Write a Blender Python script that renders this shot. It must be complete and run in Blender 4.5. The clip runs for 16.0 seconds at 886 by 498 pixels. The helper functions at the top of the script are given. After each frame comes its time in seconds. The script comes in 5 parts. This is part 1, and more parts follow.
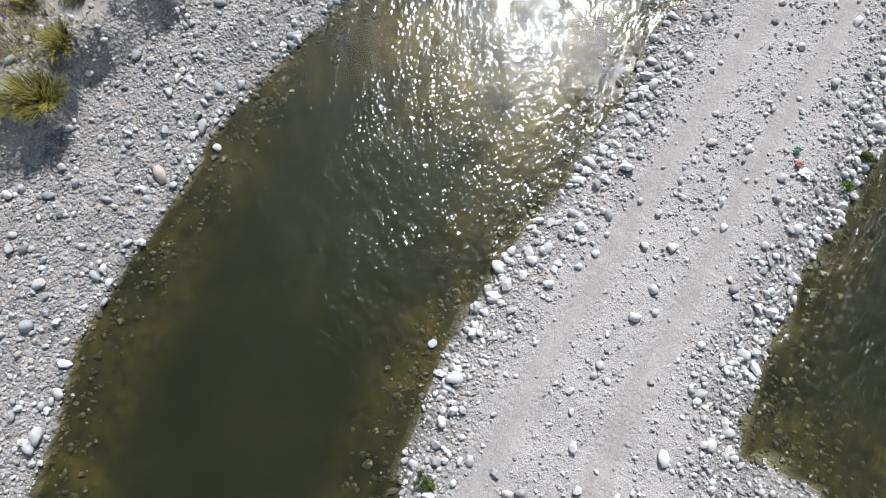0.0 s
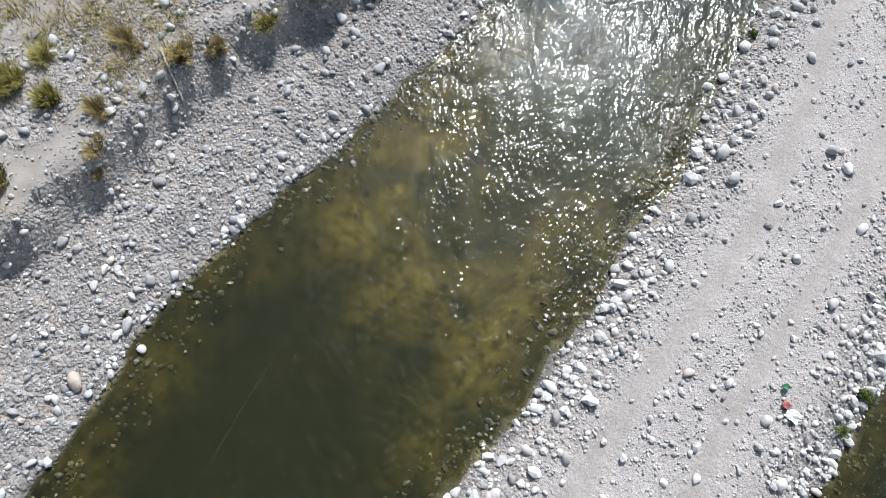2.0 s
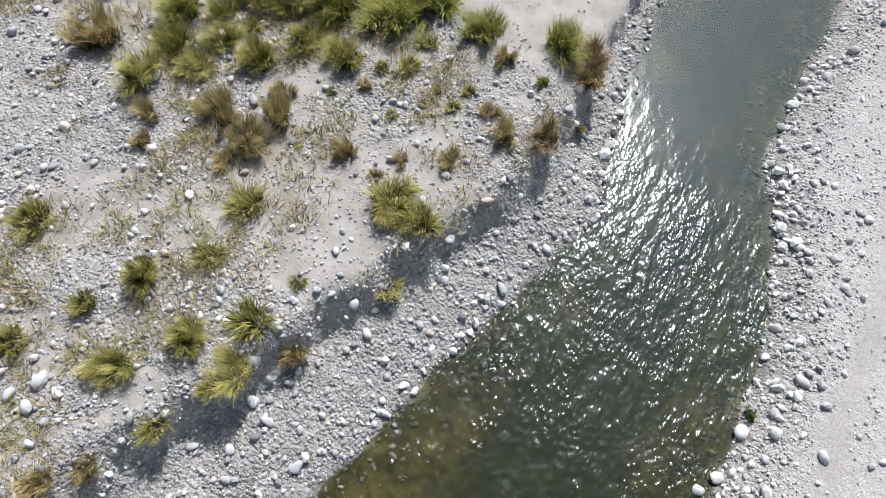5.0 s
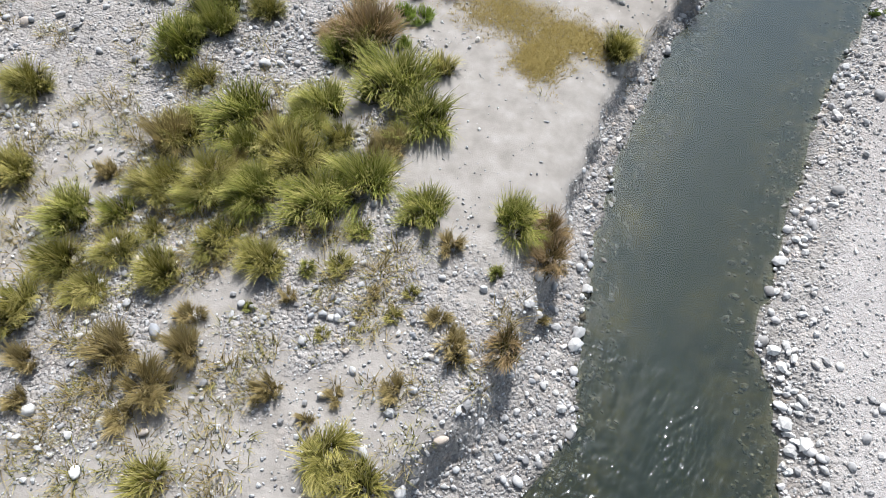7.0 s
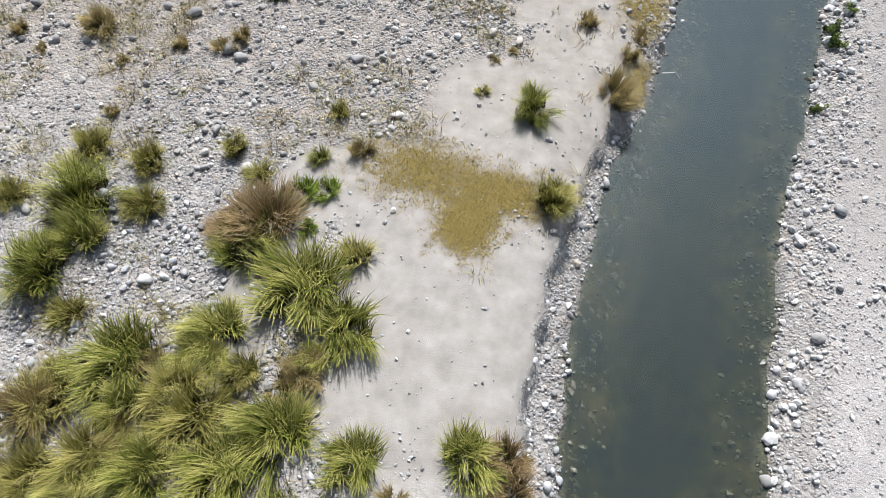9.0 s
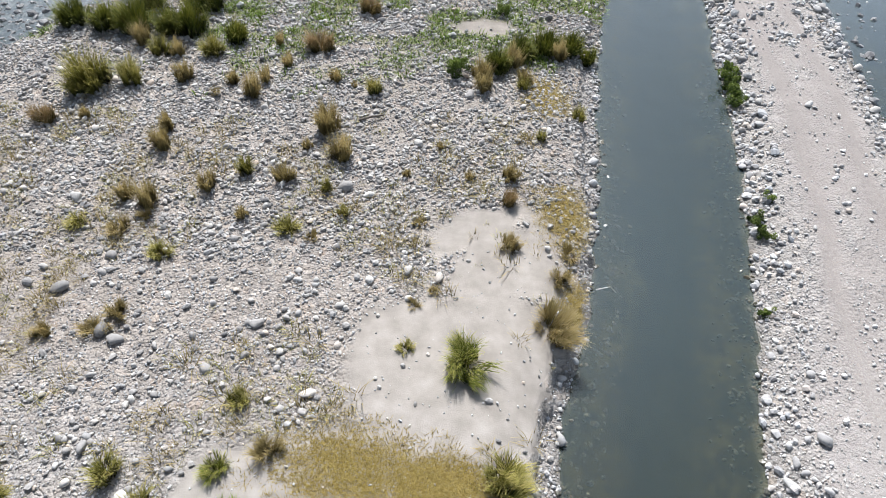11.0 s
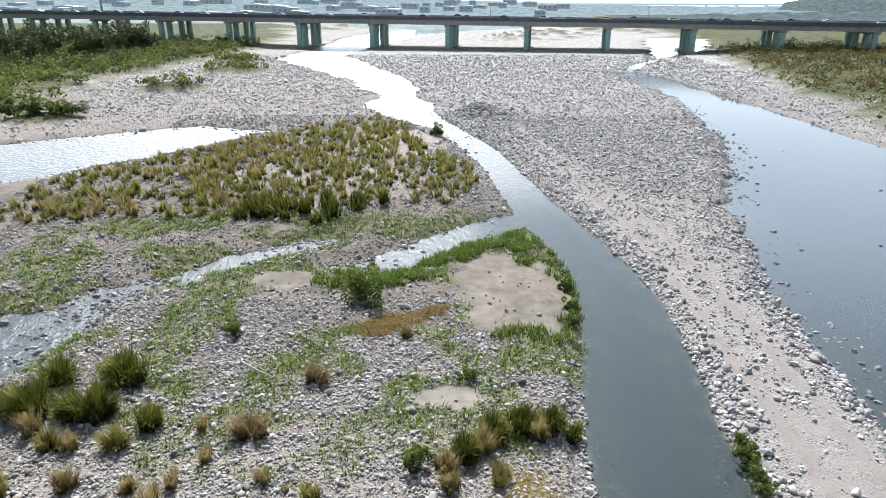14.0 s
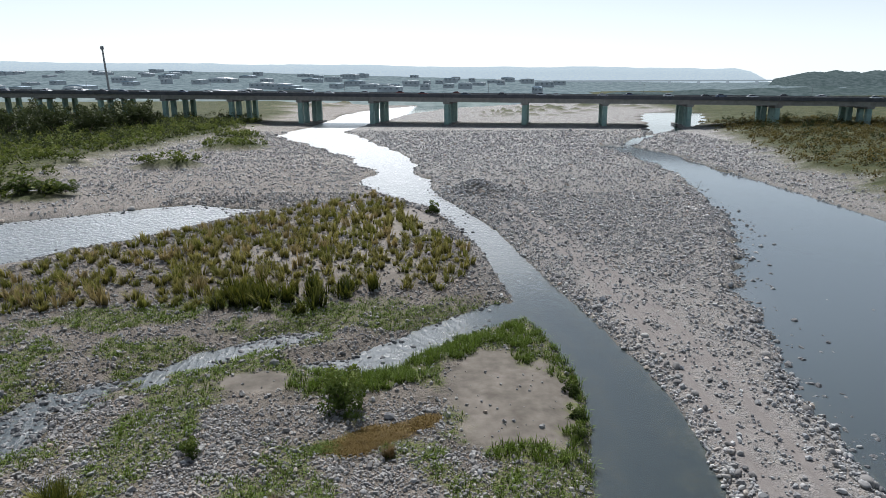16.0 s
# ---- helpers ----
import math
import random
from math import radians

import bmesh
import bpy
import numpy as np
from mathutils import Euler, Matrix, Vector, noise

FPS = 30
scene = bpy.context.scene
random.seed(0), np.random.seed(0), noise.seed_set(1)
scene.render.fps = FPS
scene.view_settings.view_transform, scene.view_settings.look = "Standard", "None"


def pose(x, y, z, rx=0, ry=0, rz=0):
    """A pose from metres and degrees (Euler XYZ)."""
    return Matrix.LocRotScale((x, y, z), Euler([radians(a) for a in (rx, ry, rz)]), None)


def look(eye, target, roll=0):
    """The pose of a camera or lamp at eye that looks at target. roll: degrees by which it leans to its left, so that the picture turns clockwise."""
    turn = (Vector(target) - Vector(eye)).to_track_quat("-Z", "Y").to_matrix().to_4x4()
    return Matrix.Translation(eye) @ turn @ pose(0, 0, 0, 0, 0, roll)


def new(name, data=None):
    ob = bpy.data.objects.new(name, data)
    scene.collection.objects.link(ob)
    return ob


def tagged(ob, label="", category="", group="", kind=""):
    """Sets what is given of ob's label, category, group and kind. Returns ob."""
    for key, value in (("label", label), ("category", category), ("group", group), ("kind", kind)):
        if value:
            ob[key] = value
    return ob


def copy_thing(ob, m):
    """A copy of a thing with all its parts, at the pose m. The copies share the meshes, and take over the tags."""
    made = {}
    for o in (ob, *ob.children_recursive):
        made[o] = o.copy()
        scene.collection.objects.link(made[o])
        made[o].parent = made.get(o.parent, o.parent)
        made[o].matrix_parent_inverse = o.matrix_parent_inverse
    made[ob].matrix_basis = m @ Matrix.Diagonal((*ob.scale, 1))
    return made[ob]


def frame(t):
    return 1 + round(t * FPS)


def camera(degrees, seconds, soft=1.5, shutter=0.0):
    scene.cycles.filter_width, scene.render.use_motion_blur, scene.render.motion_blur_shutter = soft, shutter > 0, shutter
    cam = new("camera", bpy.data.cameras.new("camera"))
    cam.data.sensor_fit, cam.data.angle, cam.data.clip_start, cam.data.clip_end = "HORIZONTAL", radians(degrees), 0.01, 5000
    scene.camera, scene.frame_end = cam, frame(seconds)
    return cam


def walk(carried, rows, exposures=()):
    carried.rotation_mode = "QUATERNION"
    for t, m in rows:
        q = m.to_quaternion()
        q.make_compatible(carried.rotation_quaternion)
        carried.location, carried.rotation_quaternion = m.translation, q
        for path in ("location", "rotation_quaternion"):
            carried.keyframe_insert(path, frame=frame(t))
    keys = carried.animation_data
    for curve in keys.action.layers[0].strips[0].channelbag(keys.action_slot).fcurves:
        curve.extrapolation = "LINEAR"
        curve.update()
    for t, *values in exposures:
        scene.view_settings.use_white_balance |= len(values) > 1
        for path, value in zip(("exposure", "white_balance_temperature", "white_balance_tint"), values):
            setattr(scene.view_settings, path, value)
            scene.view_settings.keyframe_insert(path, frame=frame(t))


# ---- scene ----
cam = camera(69.2, 16.0, soft=0.8)
PATH = [
    (0, (4.908, -52.011, 19.744), (4.716, -51.419, 17.843), 4.8),
    (0.5, (4.852, -50.191, 19.822), (4.62, -49.574, 17.934), 3.8),
    (1, (4.723, -48.446, 19.869), (4.471, -47.829, 17.983), 3.2),
    (1.5, (4.445, -46.677, 19.85), (4.189, -46.061, 17.964), 3.1),
    (2, (4.186, -44.943, 19.835), (3.926, -44.331, 17.949), 2.7),
    (2.5, (3.8, -43.168, 19.882), (3.541, -42.561, 17.993), 2.8),
    (3, (3.307, -41.308, 19.963), (3.023, -40.655, 18.094), 2.5),
    (3.5, (2.482, -39.514, 19.99), (2.181, -38.771, 18.158), 4.0),
    (4, (2.005, -37.523, 20.074), (1.666, -36.729, 18.27), 3.1),
    (4.2, (1.85, -36.795, 20.087), (1.502, -35.998, 18.286), 2.8),
    (6.3, (-0.138, -29.742, 19.724), (-0.488, -28.858, 17.964), 2.5),
    (6.5, (-0.294, -29.067, 19.714), (-0.635, -28.169, 17.96), 2.3),
    (7, (-0.795, -27.299, 19.72), (-1.114, -26.374, 17.976), 2.1),
    (7.5, (-1.266, -25.529, 19.785), (-1.567, -24.586, 18.047), 1.8),
    (8, (-1.569, -23.749, 19.779), (-1.846, -22.787, 18.048), 1.4),
    (8.5, (-1.866, -21.974, 19.809), (-2.106, -20.992, 18.084), 1.0),
    (9, (-2.025, -20.27, 19.813), (-2.232, -19.25, 18.104), 0.6),
    (9.5, (-2.187, -18.666, 19.873), (-2.364, -17.557, 18.219), 0.2),
    (9.7, (-2.176, -18.032, 19.884), (-2.344, -16.886, 18.253), -0.0),
    (11.8, (-2.607, -12.204, 19.715), (-2.617, -10.689, 18.409), 0.8),
    (12, (-2.604, -11.674, 19.678), (-2.613, -10.117, 18.422), 0.7),
    (12.5, (-2.534, -10.338, 19.558), (-2.54, -8.681, 18.438), 0.4),
    (13, (-2.432, -8.976, 19.596), (-2.433, -7.236, 18.611), 0.4),
    (13.5, (-2.284, -7.658, 19.611), (-2.28, -5.846, 18.764), 0.2),
    (13.6, (-2.213, -7.428, 19.616), (-2.212, -5.605, 18.794), 0.1),
    (14, (-1.974, -6.43, 19.701), (-1.968, -4.562, 18.987), 0.1),
    (14.5, (-1.789, -5.191, 19.764), (-1.777, -3.279, 19.176), 0.1),
    (15, (-1.617, -4.085, 19.836), (-1.608, -2.151, 19.327), 0.1),
    (15.5, (-1.453, -2.985, 19.849), (-1.446, -1.05, 19.343), -0.0),
    (16, (-1.221, -1.804, 19.904), (-1.219, 0.131, 19.398), -0.2),
]
EXPOSURES = [(0, 0.0, 6120, 11), (3.5, 0.16, 6120, 11), (7, 0.28, 6180, 11), (9, 0.31, 6220, 11), (10, 0.33, 6230, 11), (12.5, 0.50, 6260, 12), (14.0, 0.39, 6240, 11), (14.8, 0.04, 6240, 11), (15.5, -0.37, 6240, 11), (16, -0.51, 6240, 11)]

walk(cam, [(t, look(eye, target, roll)) for t, eye, target, roll in PATH], exposures=EXPOSURES)

# ---- light ----
SUN_ELEVATION, SUN_AZIMUTH = 50.0, -8.0      # degrees above the horizon; from +y towards +x
world = bpy.data.worlds.new("sky")
scene.world = world
world.use_nodes = True
wn = world.node_tree.nodes
sky = wn.new("ShaderNodeTexSky")
sky.sky_type = "NISHITA"
sky.sun_disc = False
sky.sun_elevation, sky.sun_rotation = radians(SUN_ELEVATION), radians(SUN_AZIMUTH)
sky.air_density, sky.dust_density, sky.ozone_density = 1.0, 1.5, 2.0
wn["Background"].inputs[1].default_value = 0.06
wl = world.node_tree.links
wl.new(sky.outputs[0], wn["Background"].inputs[0])
# bright haze that thickens towards the horizon all round
coord, parts = wn.new("ShaderNodeTexCoord"), wn.new("ShaderNodeSeparateXYZ")
wl.new(coord.outputs["Generated"], parts.inputs[0])
up, thin, haze = (wn.new("ShaderNodeMath") for _ in range(3))
up.operation, thin.operation, haze.operation = "ABSOLUTE", "SUBTRACT", "POWER"
wl.new(parts.outputs[2], up.inputs[0])
thin.inputs[0].default_value = 1.0
wl.new(up.outputs[0], thin.inputs[1])
wl.new(thin.outputs[0], haze.inputs[0])
haze.inputs[1].default_value = 4.0
veil = wn.new("ShaderNodeBackground")
veil.inputs[0].default_value = (0.86, 0.95, 1.0, 1)
many = wn.new("ShaderNodeMath")
many.operation = "MULTIPLY"
many.inputs[1].default_value = 1.35
wl.new(haze.outputs[0], many.inputs[0])
# the haze is brightest round the sun
facing = wn.new("ShaderNodeVectorMath")
facing.operation = "DOT_PRODUCT"
wl.new(coord.outputs["Generated"], facing.inputs[0])
facing.inputs[1].default_value = (math.sin(radians(SUN_AZIMUTH)) * math.cos(radians(SUN_ELEVATION)), math.cos(radians(SUN_AZIMUTH)) * math.cos(radians(SUN_ELEVATION)), math.sin(radians(SUN_ELEVATION)))
front, tight, bright, total = (wn.new("ShaderNodeMath") for _ in range(4))
front.operation, tight.operation, bright.operation, total.operation = "MAXIMUM", "POWER", "MULTIPLY", "ADD"
wl.new(facing.outputs["Value"], front.inputs[0])
front.inputs[1].default_value = 0.0
wl.new(front.outputs[0], tight.inputs[0])
tight.inputs[1].default_value = 4.0
wl.new(tight.outputs[0], bright.inputs[0])
bright.inputs[1].default_value = 0.5
close, white, halo = (wn.new("ShaderNodeMath") for _ in range(3))
close.operation, white.operation, halo.operation = "POWER", "MULTIPLY", "ADD"
wl.new(front.outputs[0], close.inputs[0])
close.inputs[1].default_value = 20.0
wl.new(close.outputs[0], white.inputs[0])
white.inputs[1].default_value = 3.2
wl.new(bright.outputs[0], halo.inputs[0])
wl.new(white.outputs[0], halo.inputs[1])
wl.new(many.outputs[0], total.inputs[0])
wl.new(halo.outputs[0], total.inputs[1])
wl.new(total.outputs[0], veil.inputs[1])
both = wn.new("ShaderNodeAddShader")
wl.new(wn["Background"].outputs[0], both.inputs[0])
wl.new(veil.outputs[0], both.inputs[1])
wl.new(both.outputs[0], wn["World Output"].inputs[0])
sun = new("sun", bpy.data.lights.new("sun", "SUN"))
sun.data.energy, sun.data.angle, sun.data.color = 6.0, radians(0.6), (1.0, 0.97, 0.93)
se, sa = radians(SUN_ELEVATION), radians(SUN_AZIMUTH)
sun.matrix_world = look((100 * math.sin(sa) * math.cos(se), 100 * math.cos(sa) * math.cos(se), 100 * math.sin(se)), (0, 0, 0))

rng = np.random.default_rng(7)


# ---- mesh and noise tools ----
def mesh_of(name, verts, faces, smooth=False, attrs=None):
    """A mesh out of arrays: faces is (n, 3) or (n, 4)."""
    me = bpy.data.meshes.new(name)
    verts, faces = np.asarray(verts, np.float32), np.asarray(faces, np.int32)
    k = faces.shape[1]
    me.vertices.add(len(verts))
    me.vertices.foreach_set("co", verts.ravel())
    me.loops.add(faces.size)
    me.loops.foreach_set("vertex_index", faces.ravel())
    me.polygons.add(len(faces))
    me.polygons.foreach_set("loop_start", np.arange(0, faces.size, k, dtype=np.int32))
    me.polygons.foreach_set("use_smooth", np.full(len(faces), smooth, dtype=bool))
    for key, values in (attrs or {}).items():
        a = me.attributes.new(key, "FLOAT", "POINT")
        a.data.foreach_set("value", np.asarray(values, np.float32))
    me.update(calc_edges=True)
    return me


def thing(name, me, material, label="", category="", group="", kind="", m=None):
    ob = new(name, me)
    if material:
        me.materials.clear()
        me.materials.append(material)
    if m is not None:
        ob.matrix_basis = m
    return tagged(ob, label, category, group, kind)


def part(name, bm, material, parent, label=""):
    """Links a bmesh as one mesh under a thing or a part."""
    me = bpy.data.meshes.new(name)
    bm.to_mesh(me)
    bm.free()
    me.materials.append(material)
    ob = new(name, me)
    ob.parent = parent
    return tagged(ob, label)


def box(bm, x0, y0, z0, x1, y1, z1, bevel=0.0, m=None):
    r = bmesh.ops.create_cube(bm, size=1.0)
    bmesh.ops.transform(bm, matrix=Matrix.Translation(((x0 + x1) / 2, (y0 + y1) / 2, (z0 + z1) / 2)) @ Matrix.Diagonal((x1 - x0, y1 - y0, z1 - z0, 1)), verts=r["verts"])
    if bevel:
        edges = {e for v in r["verts"] for e in v.link_edges}
        bmesh.ops.bevel(bm, geom=list(edges), offset=bevel, segments=2, affect="EDGES")
    if m is not None:
        bmesh.ops.transform(bm, matrix=m, verts=bm.verts)
    return bm


def tube(bm, a, b, ra, rb, n=10):
    a, b = Vector(a), Vector(b)
    r = bmesh.ops.create_cone(bm, cap_ends=True, segments=n, radius1=ra, radius2=rb, depth=(b - a).length)
    turn = (b - a).to_track_quat("Z", "Y").to_matrix().to_4x4()
    bmesh.ops.transform(bm, matrix=Matrix.Translation((a + b) / 2) @ turn, verts=r["verts"])
    return bm


def hash2(i, j, seed):
    v = np.sin(i * 127.1 + j * 311.7 + seed * 74.7) * 43758.5453
    return v - np.floor(v)


def value_noise(x, y, seed=0):
    i, j = np.floor(x), np.floor(y)
    u, v = x - i, y - j
    u, v = u * u * (3 - 2 * u), v * v * (3 - 2 * v)
    a, b = hash2(i, j, seed), hash2(i + 1, j, seed)
    c, d = hash2(i, j + 1, seed), hash2(i + 1, j + 1, seed)
    return (a * (1 - u) + b * u) * (1 - v) + (c * (1 - u) + d * u) * v


def fbm(x, y, seed=0, octaves=4):
    total, amp, norm = 0.0, 1.0, 0.0
    for k in range(octaves):
        total = total + amp * value_noise(x * 2**k, y * 2**k, seed + 13 * k)
        norm += amp
        amp *= 0.5
    return total / norm


def smooth(t):
    t = np.clip(t, 0, 1)
    return t * t * (3 - 2 * t)


# ---- the plan: shorelines as x over y ----
WEST = np.array([(-140, -2), (-80, -3), (-57, -5), (-53, -6.2), (-49, -5.9), (-44.5, -5.7), (-40.3, -4.7), (-37.3, -3.6), (-33.5, -2.6), (-28.2, -0.9), (-23.8, 0.7),
                 (-20.9, 1.6), (-18.9, 1.1), (-15, 0.6), (-9.9, 0.4), (-6, 0.9), (-3.4, 1.3), (0.8, 2.6), (7.2, 3.6), (16, 4.6), (24, 5.8), (32.4, 7.5), (38.8, 8),
                 (43.7, 7.5), (51, 6), (55.5, 5.3), (74.6, 3.5), (100, -2.8), (114, -12), (125, -16.5), (139, -16.4), (171, -26), (210, -46), (248, -64), (295, -60), (400, -60), (480, -50), (560, -10), (700, 60)])
EAST = np.array([(-140, 6), (-80, 5), (-53, 4.5), (-50.4, 4.2), (-47.6, 4.4), (-45.2, 4.9), (-42.2, 5.9), (-38.9, 6.4), (-35.1, 6.9), (-32.5, 7.7), (-28.4, 7.7), (-23.7, 8.1),
                 (-20.3, 7.6), (-18, 7.2), (-16.5, 6.3), (-14.2, 6.6), (-9.6, 7.1), (-4.3, 7.7), (-0.8, 8.5), (3.4, 9.5), (8.1, 10.3), (11.9, 11.1), (19, 11.8), (27, 13),
                 (34.8, 13.6), (40, 13.3), (44, 12.5), (51, 11.5), (62.7, 9.3), (83.7, 6.3), (105, 0.5), (139, -6.5), (171, -9.1), (234, -30), (261, -42), (305, -36), (392, -24), (480, 0), (560, 60), (700, 140)])
BAR_EAST = np.array([(-140, 11), (-80, 12.5), (-49.2, 13.7), (-47.5, 13.2), (-44.6, 13.6), (-41.7, 14.1), (-39, 15), (-36.2, 15.6), (-20, 16.5), (0, 18), (13, 19.2), (18.7, 19.9),
                     (26, 20.8), (32, 21.5), (36.3, 22.2), (43.5, 24), (50.8, 25.7), (57, 27.5), (74, 35), (90.5, 41), (137, 50), (183, 50.3), (204, 47)])
FAR_EAST = np.array([(-140, 66), (-80, 66), (40, 64), (89, 63.2), (112, 63.4), (137, 62.4), (169, 61.4), (196, 59), (204, 51)])
TERRACE = np.array([(-140, -14), (-60, -11.5), (-46.3, -10.4), (-42, -9.1), (-38.7, -8.4), (-35.5, -7.7), (-32.9, -6.3), (-28.9, -4.3), (-25.6, -2.7), (-22.4, -1.0), (-19.7, -0.5),
                    (-14.8, -0.6), (-9.7, -0.6), (-7.3, -0.3), (-4.2, 0.2), (-1.3, 1.5), (3.4, 2.8), (8, 3.1), (20, 4.2), (32, 7), (44, 6.8), (60, 2)])
TERRACE_HEIGHT = np.array([(-60, 2.0), (-38, 1.95), (-25, 1.75), (-15, 1.5), (-5, 1.3), (4, 1.05), (20, 0.85), (30, 0.6), (45, 0.45)])
TRACK = np.array([(-140, 3), (-60, 5.8), (-49, 7.1), (-43, 8.0), (-39.7, 8.7), (-37.3, 9.2), (-33, 10.2), (-25.6, 10.7), (-20, 10.8), (-10, 11.0), (0, 11.9), (7.7, 13.4), (12.3, 14.2), (19.5, 14.7), (29, 15.0),
                  (39, 15.3), (50, 15.2), (65, 13.8), (85, 10.4), (105, 7), (127, 5), (180, 11), (283, 22)])
# side waters: x, y, half width
CREEK_MOUTH = [(7, 54, 1.5), (3, 51, 2.0), (-1, 47.6, 2.2), (-4, 44.4, 1.9), (-6.8, 41, 1.5), (-11, 40.8, 0.5)]
CREEK_UPPER = [(-11.6, 46.6, 0.9), (-16.6, 44.2, 1.3), (-21, 40.2, 0.9), (-26.5, 34.6, 2.1), (-30, 26, 3.8), (-35, 18, 5), (-45, 10, 5)]
WEST_BRANCH = [(-30, 98.5, 1.5), (-35.5, 97.5, 3), (-42.5, 94.5, 9), (-51, 86, 11.5), (-62, 76, 13.5), (-80, 60, 14), (-120, 40, 12)]
RIFFLE = [(57, 201, 3), (66, 222, 1.6), (84, 254, 3), (100, 285, 8), (116, 330, 14), (140, 400, 16)]


def over(table, y):
    return np.interp(y, table[:, 0], table[:, 1])


def stream(x, y, nodes):
    """Distance from the water's edge of a stream that runs along nodes of x, y, half width."""
    best = np.full(np.shape(x), 1e9)
    for (ax, ay, ar), (bx, by, br) in zip(nodes, nodes[1:]):
        dx, dy = bx - ax, by - ay
        t = np.clip(((x - ax) * dx + (y - ay) * dy) / (dx * dx + dy * dy), 0, 1)
        best = np.minimum(best, np.hypot(x - ax - t * dx, y - ay - t * dy) - (ar + t * (br - ar)))
    return best


def shore(x, y):
    """Metres from the nearest water's edge: land above nought, water below."""
    main = np.maximum(over(WEST, y) - x, x - over(EAST, y)) * 0.93
    right = np.maximum(np.maximum(over(BAR_EAST, y) - x, x - over(FAR_EAST, y)) * 0.95, y - 203)
    d = np.minimum(main, right)
    # a low gravel spit at the bar's outer edge
    d = np.maximum(d, 0.55 - 0.55 * np.hypot((x - 14.3) / 1.6, (y + 49.2) / 0.85))
    wobble = (fbm(x * 0.9, y * 0.9, 3, 3) - 0.5) * 0.9
    side = np.full(np.shape(x), 1e9)
    for nodes in (CREEK_MOUTH, CREEK_UPPER, WEST_BRANCH, RIFFLE):
        side = np.minimum(side, stream(x, y, nodes))
    ragged = (fbm(x * 0.35, y * 0.35, 8, 4) - 0.5) * np.where((y > 24) & (y < 44) & (x < -18), 4.5, 2.0)
    d = np.minimum(d, side + ragged * smooth((y - 10) / 20))
    # stony shallows along the bar's eastern edge upstream
    shallow = smooth((y - 20) / 25) * smooth((120 - y) / 40) * smooth(1 - np.abs(x - over(BAR_EAST, y)) / 7)
    return d + wobble * 0.55 + (fbm(x * 0.11, y * 0.11, 23, 4) - 0.5) * 7.0 * smooth((y - 95) / 40) + shallow * (fbm(x * 0.5, y * 0.5, 21, 4) - 0.5) * 5.0


def inside(x, y, cx, cy, rx, ry, soft=0.25):
    r = np.hypot((x - cx) / rx, (y - cy) / ry) + (fbm(x * 0.6, y * 0.6, 31, 3) - 0.5) * 0.5
    return smooth((1 - r) / soft + 0.5)


def lush(x, y):
    """The belt of tall grass along the creek's mouth and round the sand flat."""
    belt = stream(x, y, [(6.6, 47.6, 1.0), (2.5, 45.2, 1.1), (-2, 42.2, 1.4), (-5.5, 38.0, 2.0), (-9.5, 36.8, 1.2)])
    rim = stream(x, y, [(6.6, 47.0, 0.6), (7.7, 42, 0.9), (7.8, 37, 0.5), (7.4, 31, 0.5), (5.5, 28.6, 0.8), (2.2, 28.2, 0.5)])
    spur = stream(x, y, [(4.8, 45.5, 0.5), (4.4, 40, 0.4)])
    return smooth(0.9 - np.minimum(np.minimum(belt, rim), spur) / 0.9 + (fbm(x * 0.9, y * 0.9, 14, 4) - 0.55) * 3.0)


def mat(x, y):
    """Metres from the edge of the russet creeping mat."""
    return stream(x, y, [(-8.4, 29.1, 0.35), (-6.5, 29.3, 0.95), (-4.2, 30.6, 1.0), (-1.8, 32.4, 0.45)]) + (fbm(x * 1.1, y * 1.1, 19, 3) - 0.5) * 0.9


